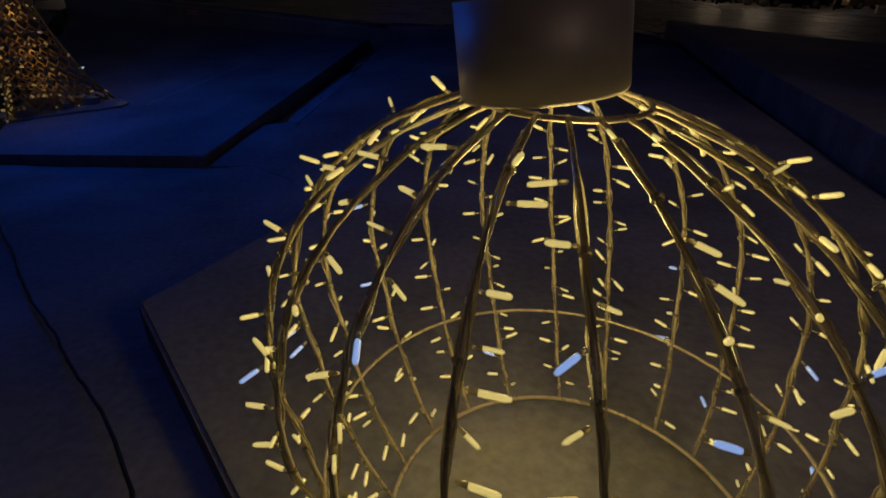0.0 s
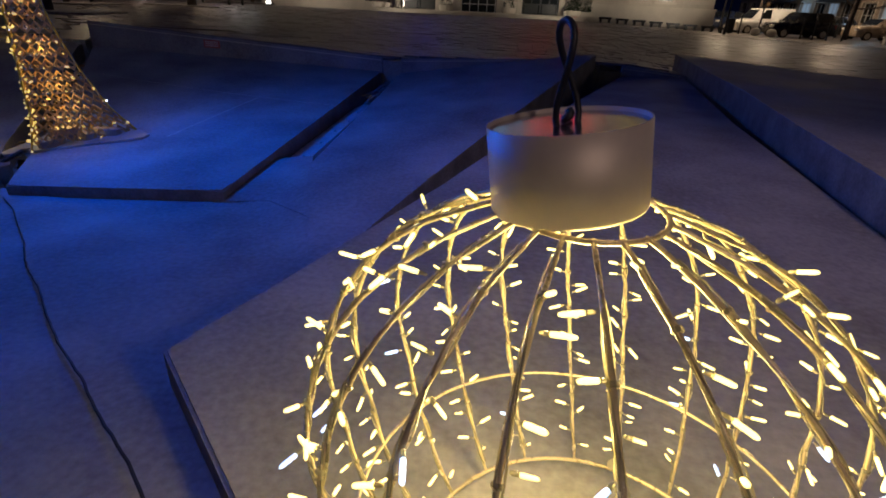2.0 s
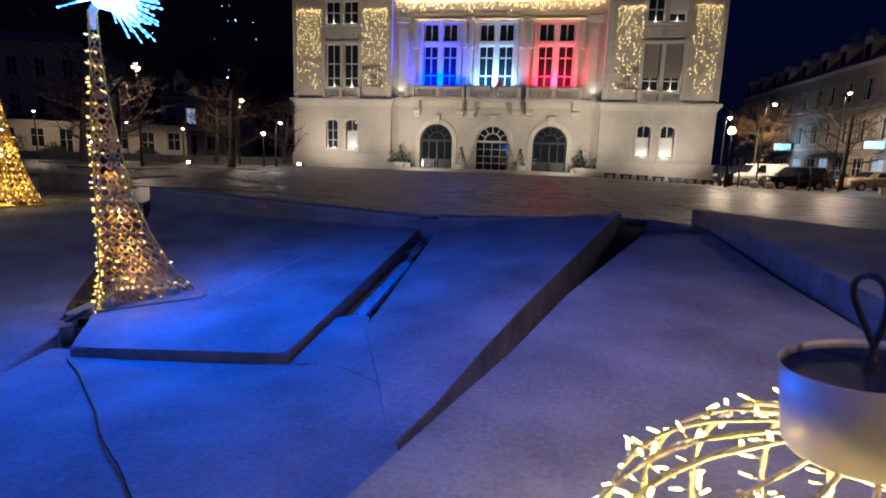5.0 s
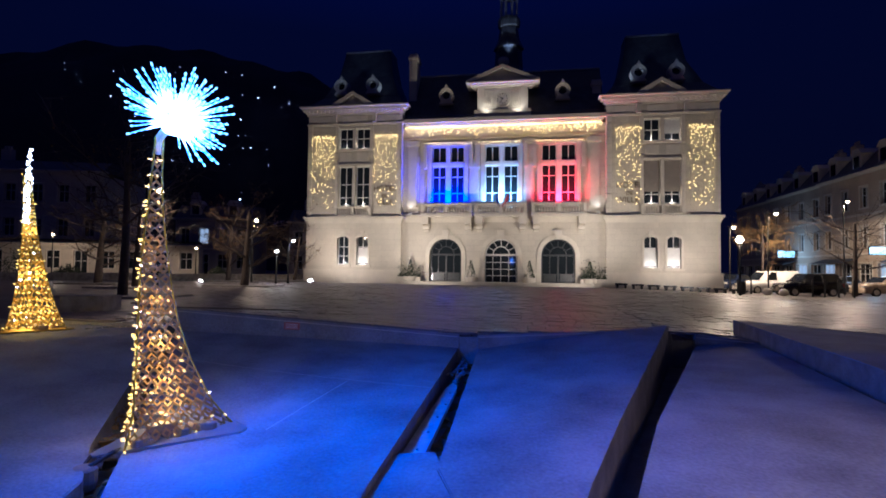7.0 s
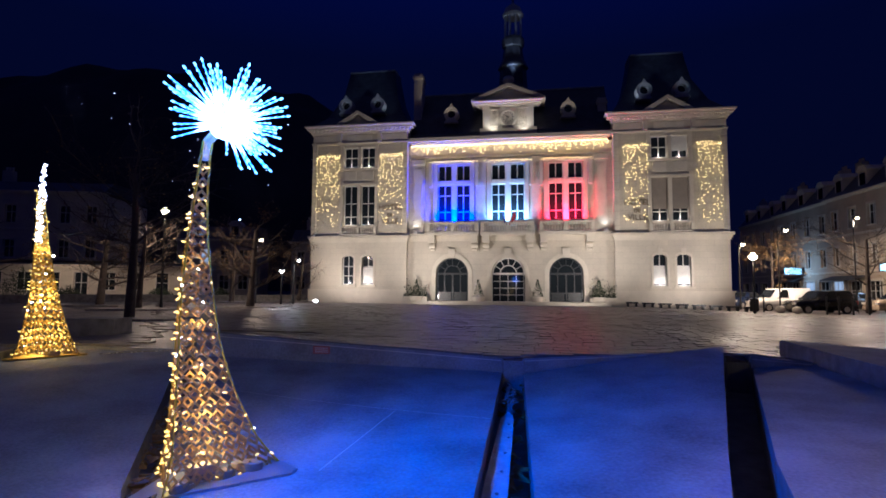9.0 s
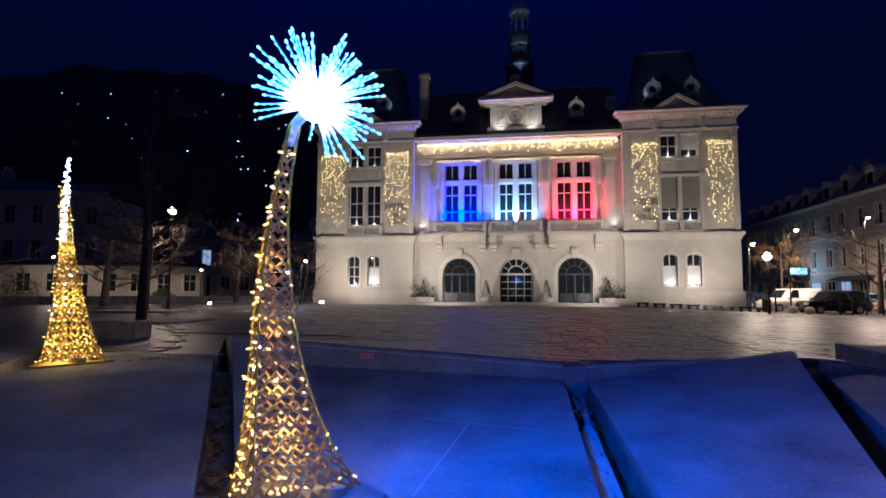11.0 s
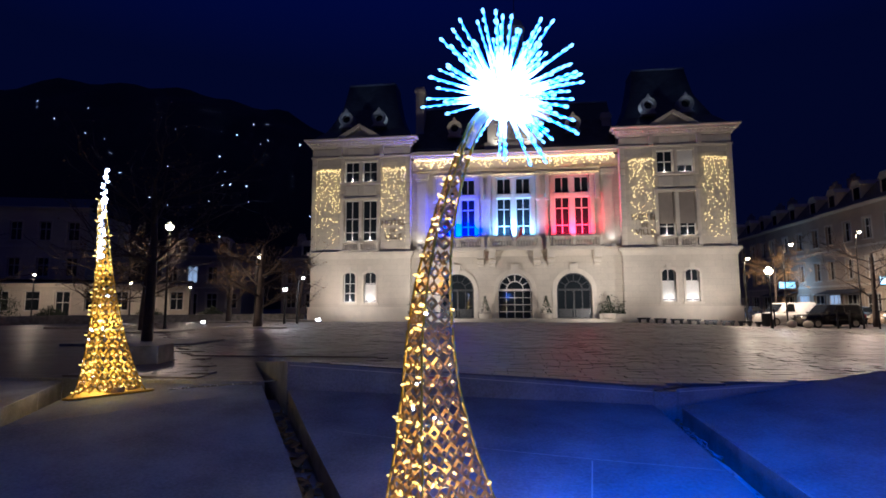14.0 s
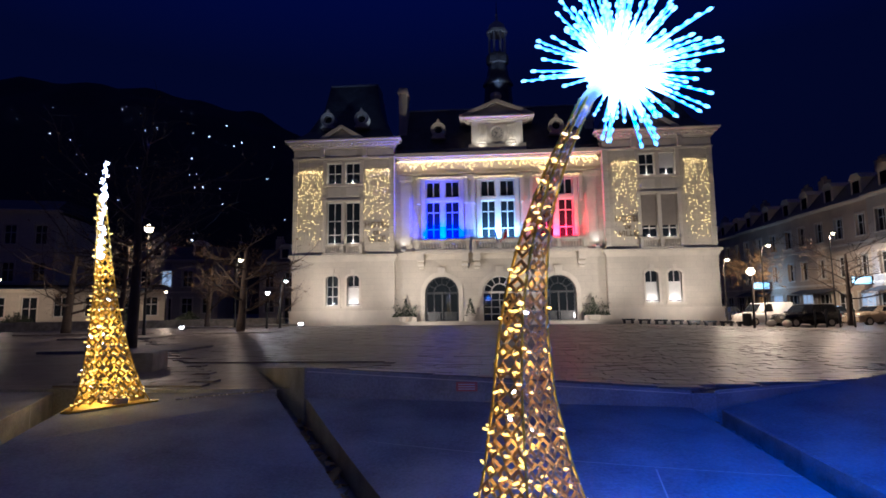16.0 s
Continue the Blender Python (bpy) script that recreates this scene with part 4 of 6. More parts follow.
# ---- bauble of light strings ----
def bauble():
    t = thing("light_bauble", "giant wire bauble wrapped in warm light strings with a steel cap", "light decoration", at=pose(0.378, 2.116, 0.507))
    rr = random.Random(11)

    def at(az, h):
        """A point of the wire cage: h metres over its middle."""
        if h > 0.0:
            r = 0.458 * math.sqrt(max(1 - (h / 0.408) ** 2, 0.0))
        elif h > -0.1:
            r = math.sqrt(0.458 ** 2 - h * h)
        else:
            u = (h + 0.1) / -0.34
            r = 0.447 - 0.08 * u * u
        return Vector((r * math.cos(az) - 0.162 * h, r * math.sin(az) + 0.02 * h, h))

    hs = [-0.44 + 0.83 * i / 22 for i in range(23)] + [0.396]
    ribs = 20
    # one bulb with its clear holder, lying along x
    b = bmesh.new()
    lathe(b, [(0.0016, 0), (0.0026, 0.002), (0.0028, 0.012)], 8, pose(0, 0, 0, 0, 90, 0), 0)
    lathe(b, [(0.0029, 0.012), (0.0032, 0.016), (0.0031, 0.036), (0.0022, 0.040), (0.001, 0.041)], 8, pose(0, 0, 0, 0, 90, 0), 1)
    warm = mesh_of("bulb", b, [M_CABLE, M_LED], True)
    cool = warm.copy()
    cool.materials[1] = M_LED_COOL
    small = bmesh.new()
    lathe(small, [(0.0016, 0), (0.0026, 0.002), (0.0026, 0.010)], 6, pose(0, 0, 0, 0, 90, 0), 0)
    lathe(small, [(0.0019, 0.009), (0.0022, 0.012), (0.0022, 0.026), (0.001, 0.029)], 6, pose(0, 0, 0, 0, 90, 0), 1)
    small = mesh_of("bulb", small, [M_CABLE, M_LED], True)
    for k in range(ribs):
        az = radians(-90 + 18 * k + rr.uniform(-2.5, 2.5))
        pts = [at(az, h) for h in hs]
        b = bmesh.new()
        tube(b, pts, 0.0036, 7)
        part("rib", b, M_RIB, t, smooth=True)
        # strings twisted along the rib
        b = bmesh.new()
        for s in range(3):
            ph, q = rr.random() * 6, []
            for i in range(56):
                h = -0.42 + 0.805 * i / 55
                p = at(az, h)
                out = Vector((math.cos(az), math.sin(az), h)).normalized()
                side = Vector((-math.sin(az), math.cos(az), 0))
                a = ph + s * 2.1 + i * 0.42 + 0.6 * math.sin(i * 0.31 + ph)
                rad = 0.0052 + 0.0016 * math.sin(i * 0.9 + s + ph)
                q.append(p + rad * (math.cos(a) * side + math.sin(a) * out))
            tube(b, q, 0.0016, 4, cap=False)
        for i in range(7):
            h = -0.4 + 0.8 * (i + rr.uniform(-0.2, 0.2)) / 6.5
            if abs(h) < 0.38:
                p = at(az, h)
                lathe(b, [(0.0066, -0.003), (0.0074, 0), (0.0066, 0.003)], 8, Matrix.Translation(p) @ (at(az, h + 0.01) - p).to_track_quat("Z", "Y").to_matrix().to_4x4())
        part("string", b, M_CABLE, t)
        n = 22
        for i in range(n):
            h = -0.42 + 0.81 * (i + rr.uniform(0.05, 0.95)) / n
            p = at(az, h)
            out = Vector((math.cos(az), math.sin(az), h * 1.2)).normalized()
            side = Vector((-math.sin(az), math.cos(az), 0)) * rr.choice((-1, 1))
            d = (side * rr.uniform(0.5, 1.2) + out * rr.uniform(-0.3, 0.9) + Vector((0, 0, rr.uniform(-0.6, 0.5)))).normalized()
            me = cool if rr.random() < 0.035 else (warm if rr.random() < 0.62 else small)
            share("bulb", me, t, Matrix.Translation(p + d * 0.009) @ d.to_track_quat("X", "Z").to_matrix().to_4x4())
    for name, h, r in (("base_ring", -0.44, 0.005), ("hoop", -0.22, 0.004), ("collar_ring", 0.395, 0.004)):
        b = bmesh.new()
        tube(b, [at(i * math.tau / 56, h) for i in range(56)], r, 6, closed=True)
        part(name, b, M_RIB, t, smooth=True)
    # lug on the base ring, tangle of clear cable and plug inside
    b = bmesh.new()
    p = at(radians(75), -0.43)
    lathe(b, [(0.006, 0), (0.016, 0), (0.016, 0.003), (0.006, 0.003)], 12, Matrix.Translation(p + Vector((0, -0.012, 0.016))) @ pose(0, 0, 0, 80, 0, 10))
    part("lug", b, M_STEEL, t)
    b = bmesh.new()
    for s in range(3):
        tube(b, [(-0.24 + 0.045 * i + 0.02 * math.sin(i * 1.3 + s), -0.06 + 0.05 * math.sin(i * 0.6 + s * 1.2), -0.435 + 0.012 * s + 0.01 * math.sin(i)) for i in range(10)], 0.004, 5)
    box(b, -0.27, -0.2, -0.06, -0.03, -0.45, -0.42)
    part("lead", b, M_CABLE, t, "coiled clear supply lead")
    b = bmesh.new()
    prof = [(0.004 + 0.0012 * math.sin(3 * z), z * 0.02) for z in range(0, 12)]
    lathe(b, [(0.011, 0), (0.014, 0.01), (0.014, 0.11), (0.010, 0.125)], 10, Matrix.Translation(at(radians(-126), -0.15) * 1.02) @ pose(0, 0, 0, 6, 4, 0))
    part("connector", b, M_CABLE, t, "clear ribbed cable connector")
    # the cap: an open steel drum, leaning with the bauble
    lean = (at(0, 0.42) + at(math.pi, 0.42)) / 2
    m = Matrix.Translation((-0.088, 0.004, 0.402)) @ Vector((-0.15, 0.03, 1)).to_track_quat("Z", "Y").to_matrix().to_4x4()
    b = bmesh.new()
    lathe(b, [(0.106, 0), (0.108, 0.004), (0.108, 0.118), (0.1055, 0.118), (0.1055, 0.100)], 64, m)
    lid = bmesh.new()
    lathe(lid, [(0.1052, 0.107), (0.1052, 0.112), (0.001, 0.112)], 48, m)
    cap = part("cap", b, M_CAP, t, "short drum of satin champagne metal", True)
    part("lid", lid, M_LID, cap, "glossy recessed metal lid", False)
    for p in cap.data.polygons:
        p.use_smooth = len(p.vertices) == 4 and p.area < 0.01
    b = bmesh.new()
    loop = []
    for i in range(31):
        a = math.pi * (0.0 + 2 * i / 30) - math.pi / 2
        loop.append(m @ Vector((0.03 * math.cos(a), 0.012 * math.sin(2 * a), 0.170 + 0.070 * math.sin(a))))
    tube(b, loop, 0.0045, 7)
    tube(b, [m @ Vector((0.005 * math.cos(i), 0.004 * math.sin(i), 0.102 + 0.003 * i)) for i in range(10)], 0.006, 6)
    part("hanger_loop", b, M_IRON, t, "looped dark metal hanger", True)


bauble()


# ---- lattice towers ----
def tower(name, label, base, axis, radius, z_lo, z_hi, turn, seed, plate_turn=0.0, corners=(0, 120, 240), dense=(1, 1, 1), cell=0.13, bulbs=150, group="lattice towers", sheet=None):
    """Three curved rails with lattice panels between, strings of bulbs, on a triangular plate."""
    t = thing(name, label, "light decoration", group)
    rr = random.Random(seed)

    def rail(k, z):
        c, r, a = axis(z), radius(z), turn + radians(corners[k])
        return Vector((c[0] + r * math.cos(a), c[1] + r * math.sin(a), z))

    zs = [z_lo + (z_hi - z_lo) * i / 40 for i in range(41)]
    for k in range(3):
        b = bmesh.new()
        tube(b, [rail(k, z) for z in zs], 0.009, 6)
        part("rail", b, M_GOLD, t, smooth=True)
    # lattice panels of nested diamonds
    for k in range(3):
        b = bmesh.new()
        z = z_lo + 0.10
        row = 0
        while z < z_hi - 0.10:
            h = cell * (1.0 if z < 1.0 else 0.85)
            w = (rail(k, z) - rail((k + 1) % 3, z)).length
            n = max(1, round(w / (cell * 0.86)))
            for i in range(n):
                u = (i + 0.5) / n
                for outer, inner, thick in ((1.0, 0.50, 0.0022), (0.80, 0.70, 0.0048)):
                    ring = []
                    for s in (outer, inner):
                        q = []
                        for du, dz in ((-s, 0), (0, s), (s, 0), (0, -s)):
                            zz = z + dz * h * 0.5
                            uu = u + du * 0.5 / n
                            q.append(rail(k, zz).lerp(rail((k + 1) % 3, zz), uu))
                        ring.append(q)
                    nrm = (ring[0][1] - ring[0][3]).cross(ring[0][2] - ring[0][0]).normalized() * thick
                    for e in range(4):
                        f = (e + 1) % 4
                        o = [ring[0][e], ring[0][f], ring[1][f], ring[1][e]]
                        va, vb = [b.verts.new(p + nrm) for p in o], [b.verts.new(p - nrm) for p in o]
                        b.faces.new(va)
                        b.faces.new(vb[::-1])
                        b.faces.new((va[0], vb[0], vb[1], va[1]))
                        b.faces.new((va[3], va[2], vb[2], vb[3]))
            z += h
            row += 1
        part("lattice_panel", b, sheet, t)
    # horizontal strings with bulbs
    b = bmesh.new()
    z, levels = z_lo + 0.07, []
    while z < z_hi - 0.1:
        levels.append(z)
        z += 0.115
    for z in levels:
        ring = bmesh.new()
        path = []
        for k in range(3):
            path += [rail(k, z), rail(k, z).lerp(rail((k + 1) % 3, z), 0.5) + Vector((0, 0, -0.012))]
        tube(ring, path, 0.0028, 4, closed=True)
        part("string", ring, M_CABLE, t)
    for k in range(3):
        tube(b, [rail(k, zz) + Vector((0.012 * math.cos(zz * 40), 0.012 * math.sin(zz * 40), 0)) for zz in [z_lo + (z_hi - z_lo) * i / 90 for i in range(91)]], 0.003, 4, cap=False)
    part("lead", b, M_CABLE, t)
    bb = bmesh.new()
    lathe(bb, [(0.003, 0), (0.0035, 0.008)], 6, pose(0, 0, 0, 0, 90, 0), 0)
    lathe(bb, [(0.0060, 0.008), (0.0072, 0.016), (0.0072, 0.036), (0.003, 0.043)], 7, pose(0, 0, 0, 0, 90, 0), 1)
    me = mesh_of("bulb", bb, [M_CABLE, M_LED_FAR])
    ice = me.copy()
    ice.materials[1] = M_ICE
    spots = []
    for z in levels:
        for k in range(3):
            w = (rail(k, z) - rail((k + 1) % 3, z)).length
            n = max(1, round(w / 0.115 * dense[k]))
            for i in range(n):
                u = (i + rr.uniform(0.1, 0.9)) / n
                spots.append((rail(k, z).lerp(rail((k + 1) % 3, z), u), k))
    for i in range(60):
        k, z = rr.randrange(3), z_lo + (z_hi - z_lo) * rr.random()
        spots.append((rail(k, z), k))
    rr.shuffle(spots)
    for p, k in spots[:bulbs]:
        d = Vector((rr.uniform(-1, 1), rr.uniform(-1, 1), rr.uniform(-0.4, 0.4))).normalized()
        share("bulb", ice if rr.random() < 0.03 else me, t, Matrix.Translation(p) @ d.to_track_quat("X", "Z").to_matrix().to_4x4())
    # triangular foot plate following the slab
    c = axis(z_lo)
    b = bmesh.new()
    pts = []
    for k in range(3):
        a = turn + plate_turn + k * math.tau / 3
        for s in (-1, 1):
            q = (c[0] + base[1] * math.cos(a) - s * 0.05 * math.sin(a), c[1] + base[1] * math.sin(a) + s * 0.05 * math.cos(a))
            pts.append((*q, base[0](*q) + 0.022))
    prism(b, pts, 0.02)
    part("foot_plate", b, M_ZINC if plate_turn else M_GOLD, t, "triangular metal foot plate")
    return t, rail


def far_slab_z(x, y):
    return 0.135


def near_axis(z):
    z = min(z, 2.5)
    return (-4.315 - 0.061 * z - 0.038 * z * z + 0.046 * z ** 3, 6.287 - 0.296 * z + 0.195 * z * z - 0.073 * z ** 3)


def near_radius(z):
    """Half widths, wide at the foot and slim at the neck."""
    for (za, ra), (zb, rb) in zip(NEAR_R, NEAR_R[1:]):
        if z <= zb:
            return ra + (rb - ra) * max(0.0, (z - za) / (zb - za))
    return NEAR_R[-1][1]


NEAR_R = [(-0.36, 0.60), (-0.2, 0.49), (0.0, 0.385), (0.2, 0.33), (0.4, 0.27), (0.8, 0.19), (1.2, 0.145), (1.5, 0.112), (1.8, 0.075), (2.1, 0.05), (2.4, 0.034)]
TURN = radians(20)
near, rail = tower("lattice_tower", "leaning gold lattice tower with warm lights under a blue burst", (slab_z, 0.74), near_axis, near_radius, -0.36, 2.42, TURN, 4, radians(-24), (0, 163, 240), (0.1, 3.2, 0.7), 0.112, 230, sheet=M_SHEET)

FAR_R = [(0.14, 0.52), (0.3, 0.44), (0.6, 0.345), (1.0, 0.25), (1.5, 0.165), (2.0, 0.11), (2.6, 0.07), (3.3, 0.03)]


def far_axis(z):
    return (-9.54 - 0.052 * z, 9.69 - 0.042 * z)


def far_radius(z):
    for (za, ra), (zb, rb) in zip(FAR_R, FAR_R[1:]):
        if z <= zb:
            return ra + (rb - ra) * max(0.0, (z - za) / (zb - za))
    return FAR_R[-1][1]


far_tower, rail2 = tower("lattice_tower", "gold lattice tower strung with warm lights and a flat white star", (far_slab_z, 0.62), far_axis, far_radius, 0.15, 2.9, radians(-95), 7, 0.0, (0, 120, 240), (1, 1, 1), 0.14, 290, sheet=M_GOLD)
# the flat star on the far tower
b = bmesh.new()
rr = random.Random(2)
m = pose(-9.66, 9.58, 2.62, 0, 0, 42)
pts = []
for i in range(11):
    a = math.pi / 2 + i * math.tau / 10
    r = 0.75 if i % 2 == 0 else 0.3
    pts.append(m @ Vector((0, r * math.cos(a) * 0.4, r * math.sin(a))))
tube(b, pts, 0.014, 6)
star = part("star_frame", b, M_STEEL, far_tower, "flat star frame of white tube")
bb = bmesh.new()
lathe(bb, [(0.012, 0), (0.014, 0.02), (0.010, 0.045)], 6, pose(0, 0, 0, 0, 90, 0))
ice_bulb = mesh_of("star_bulb", bb, M_ICE)
for p, q in zip(pts, pts[1:]):
    for i in range(13):
        d = Vector((rr.uniform(-1, 1), rr.uniform(-1, 1), rr.uniform(-1, 1))).normalized()
        share("star_bulb", ice_bulb, star, Matrix.Translation(p.lerp(q, (i + 0.5) / 13)) @ d.to_track_quat("X", "Z").to_matrix().to_4x4())

# the blue burst: a hub with glowing rods in all directions
rr = random.Random(8)
hub_at = Vector((-3.88, 5.67, 2.56))
b = bmesh.new()
tube(b, [Vector((*near_axis(2.3), 2.3)), Vector((*near_axis(2.42), 2.42)), hub_at], [0.030, 0.034, 0.045], 10)
part("neck_socket", b, M_TUBE, near, "pale clear plastic socket")
# solid glowing ball imitates the glare of the packed inner lights
b = bmesh.new()
bmesh.ops.create_icosphere(b, subdivisions=3, radius=0.135, matrix=Matrix.Translation(hub_at))
for v in b.verts:
    v.co += (v.co - hub_at) * 0.25 * noise.noise(v.co * 14)
burst = part("burst", b, M_CORE, near, "glowing ball in place of the glare of dense blue-white lights")
rods = []
for L in (0.32, 0.38, 0.43, 0.48):
    b = bmesh.new()
    tube(b, [(0.08, 0, 0), (L, 0.008, 0)], 0.0042, 5, 0)
    # thick white taper adds the overexposed middle to each rod
    tube(b, [(0.07, 0, 0), (0.17, 0, 0), (0.21 + 0.5 * (L - 0.3), 0, 0)], [0.016, 0.013, 0.005], 5, 2)
    x = 0.16
    while x < L:
        lathe(b, [(0.003, -0.012), (0.0066, -0.007), (0.0066, 0.007), (0.003, 0.012)], 6, pose(x, 0, 0, 0, 90, 0), 1)
        x += 0.055
    lathe(b, [(0.003, -0.016), (0.0085, -0.008), (0.0085, 0.008), (0.003, 0.016)], 7, pose(L, 0.008, 0, 0, 90, 0), 1)
    rods.append(mesh_of("rod", b, [M_BURST, M_TIP, M_CORE]))
N = 215
for i in range(N):
    zz = 1 - 2 * (i + 0.5) / N
    a = i * 2.399963
    d = Vector((math.sqrt(1 - zz * zz) * math.cos(a), math.sqrt(1 - zz * zz) * math.sin(a), zz))
    d = (d + 0.16 * Vector((rr.gauss(0, 1), rr.gauss(0, 1), rr.gauss(0, 1)))).normalized()
    if (d.z < -0.45 and d.x + d.y < 0.3) or (d.z < 0.18 and d.x < -0.1 and rr.random() > 0.08):
        continue
    share("rod", rods[rr.randrange(4)], burst, Matrix.Translation(hub_at) @ d.to_track_quat("X", "Z").to_matrix().to_4x4())

# ballast blocks on the foot plates
def ballast(x, y, z, turn, tilt=(0, 0)):
    b = bmesh.new()
    pts = []
    for i in range(16):
        a = i * math.tau / 16
        r = 0.085 * (1 + 0.28 * math.cos(2 * a))
        pts.append((1.3 * r * math.cos(a), r * math.sin(a), 0.07))
    prism(b, pts, 0.07)
    bmesh.ops.bevel(b, geom=list(b.edges), offset=0.008, segments=1, affect="EDGES")
    ob = part("ballast_block", b, M_BLOCK, None, at=pose(x, y, z, tilt[0], tilt[1], turn))
    return tagged(ob, "waisted concrete paving block used as ballast on a metal plate", "block", "ballast blocks")


for dx, dy, dz, a in ((0.12, -0.10, 0, 20), (-0.04, -0.30, 0, 75), (0.02, -0.16, 0.072, 50), (-0.22, 0.12, 0, 110), (0.30, 0.06, 0, 5)):
    x, y = -4.31 + dx, 6.33 + dy
    ballast(x, y, slab_z(x, y) + 0.026 + dz, a)
for dx, dy, a in ((0.1, -0.1, 10), (-0.12, 0.05, 60), (0.15, 0.2, 100)):
    ballast(-9.46 + dx, 9.74 + dy, 0.16, a)


# ---- fountain details ----
# black cable across the low slab
def low_slab_z(x, y):
    return -0.320 + 0.0748 * (x + 1.58) - 0.075 * (y - 5.15)


b = bmesh.new()
rr = random.Random(6)
run = [(-3.86, 4.93), (-3.45, 4.62), (-2.98, 4.2), (-2.72, 3.98), (-2.42, 3.68), (-2.20, 3.50), (-2.02, 3.36), (-1.80, 3.16), (-1.50, 2.90), (-1.22, 2.70), (-0.98, 2.50), (-0.76, 2.34), (-0.5, 2.1), (0.1, 1.3)]
pts = []
for (xa, ya), (xb, yb) in zip(run, run[1:]):
    for i in range(5):
        x, y = xa + (xb - xa) * i / 5 + rr.uniform(-0.003, 0.003), ya + (yb - ya) * i / 5 + rr.uniform(-0.003, 0.003)
        pts.append((x, y, low_slab_z(x, y) + 0.012))
tube(b, pts, 0.0055, 6)
tagged(part("power_cable", b, M_BLACK, None), "thin black power cable lying across the wet slab", "cable")
# pale cable from the far tower along the slab
b = bmesh.new()
pts = [(-8.75 + 0.26 * i, 9.95 + 0.17 * i + 0.05 * math.sin(i * 1.7), 0.155 + 0.006 * i) for i in range(9)]
tube(b, pts, 0.009, 6)
tagged(part("power_cable", b, M_CABLE, None), "pale supply cable lying on the fountain slab", "cable")

# linear light fitting in the narrow trench
t = thing("trench_light", "long dark light fitting with clear tubes set in the trench", "light fitting")
rr = random.Random(5)
t.matrix_world = Matrix.Translation((-1.845, 6.10, -0.335)) @ Vector((0.015, 2.5, 0.13)).to_track_quat("Y", "Z").to_matrix().to_4x4()
b = bmesh.new()
rim = [(-0.105, 0.0, 0.0), (0.095, 0.02, 0.0)] + [(0.100 - 0.006 * i, 0.44 * i, 0.004 * (i % 2)) for i in range(1, 6)] + [(0.050, 2.42, 0.0), (0.0, 2.50, 0.01), (-0.04, 2.40, 0.0)] + [(-0.110 + 0.006 * i, 0.44 * i, 0.003 * (i % 2)) for i in range(5, 0, -1)]
prism(b, rim, 0.05)
part("cover", b, M_COVER, t, "dented pale metal cover strip")
for i in range(5):
    b = bmesh.new()
    lathe(b, [(0.016, 0), (0.016, 0.008), (0.008, 0.013), (0.0, 0.013)], 8, pose(rr.uniform(-0.05, 0.05), 0.2 + 0.45 * i, 0.003))
    part("bolt", b, M_ZINC, t)
for k in range(7):
    b = bmesh.new()
    y0, x0 = 2.3 + rr.random() * 0.5, rr.uniform(-0.07, 0.07)
    tube(b, [(x0 + rr.gauss(0, 0.03), y0 + 0.16 * i, 0.02 + 0.03 * rr.random()) for i in range(8)], 0.011, 6)
    part("clear_tube", b, M_TUBE, t, "bent clear plastic tube", True)

# loose stones, leaves and grit in the trenches
t = thing("trench_debris", "dead leaves and stones lying in the trenches", "debris", kind="stuff")
b = bmesh.new()
rr = random.Random(12)
for line, n in ((((-1.8, 5.2, -0.62), (-1.8, 10.4, -0.25)), 90), (((-4.5, 5.5, -0.74), (-7.2, 10.0, -0.21)), 160)):
    for i in range(n):
        p = Vector(line[0]).lerp(Vector(line[1]), rr.random()) + Vector((rr.uniform(-0.16, 0.16), rr.uniform(-0.1, 0.1), 0.02 + rr.random() * 0.12))
        s = rr.uniform(0.02, 0.07)
        vs = [b.verts.new(p + s * Vector((rr.gauss(0, 1), rr.gauss(0, 1), rr.gauss(0, 0.5)))) for _ in range(5)]
        bmesh.ops.convex_hull(b, input=vs)
part("litter", b, M_LEAFDRY, t)
for line, name in ((((-1.82, 5.6, -0.66), (-1.82, 10.4, -0.32)), "trench_bed"), (((-4.25, 5.0, -0.80), (-7.6, 10.8, -0.12)), "trench_bed"), (((-0.75, 4.2, -0.68), (1.7, 11.3, -0.36)), "trench_bed")):
    b = bmesh.new()
    a, c = Vector(line[0]), Vector(line[1])
    n = (c - a).cross(Vector((0, 0, 1))).normalized() * 0.5
    prism(b, [a - n, a + n, c + n, c - n], 0.1)
    tagged(part(name, b, M_SLAB_SIDE, None), "dark wet bed of a fountain trench", "trench", kind="structure")

# small dark junction pot and pipes by the near tower
t = thing("junction_pot", "round pale pot with pipes in the trench beside the tower", "fitting", at=pose(-4.62, 5.62, -0.62))
b = bmesh.new()
lathe(b, [(0.10, 0), (0.115, 0.06), (0.115, 0.17), (0.095, 0.19), (0.04, 0.2)], 16)
part("pot", b, M_BLOCK, t)
b = bmesh.new()
tube(b, [(0.05, 0.02, 0.19), (0.12, 0.2, 0.26), (0.02, 0.5, 0.2), (0.1, 0.8, 0.16)], 0.02, 7)
tube(b, [(-0.04, 0.05, 0.18), (-0.16, 0.3, 0.22), (-0.1, 0.7, 0.12), (-0.25, 1.0, 0.1)], 0.016, 7)
part("pipe", b, M_BLACK, t)

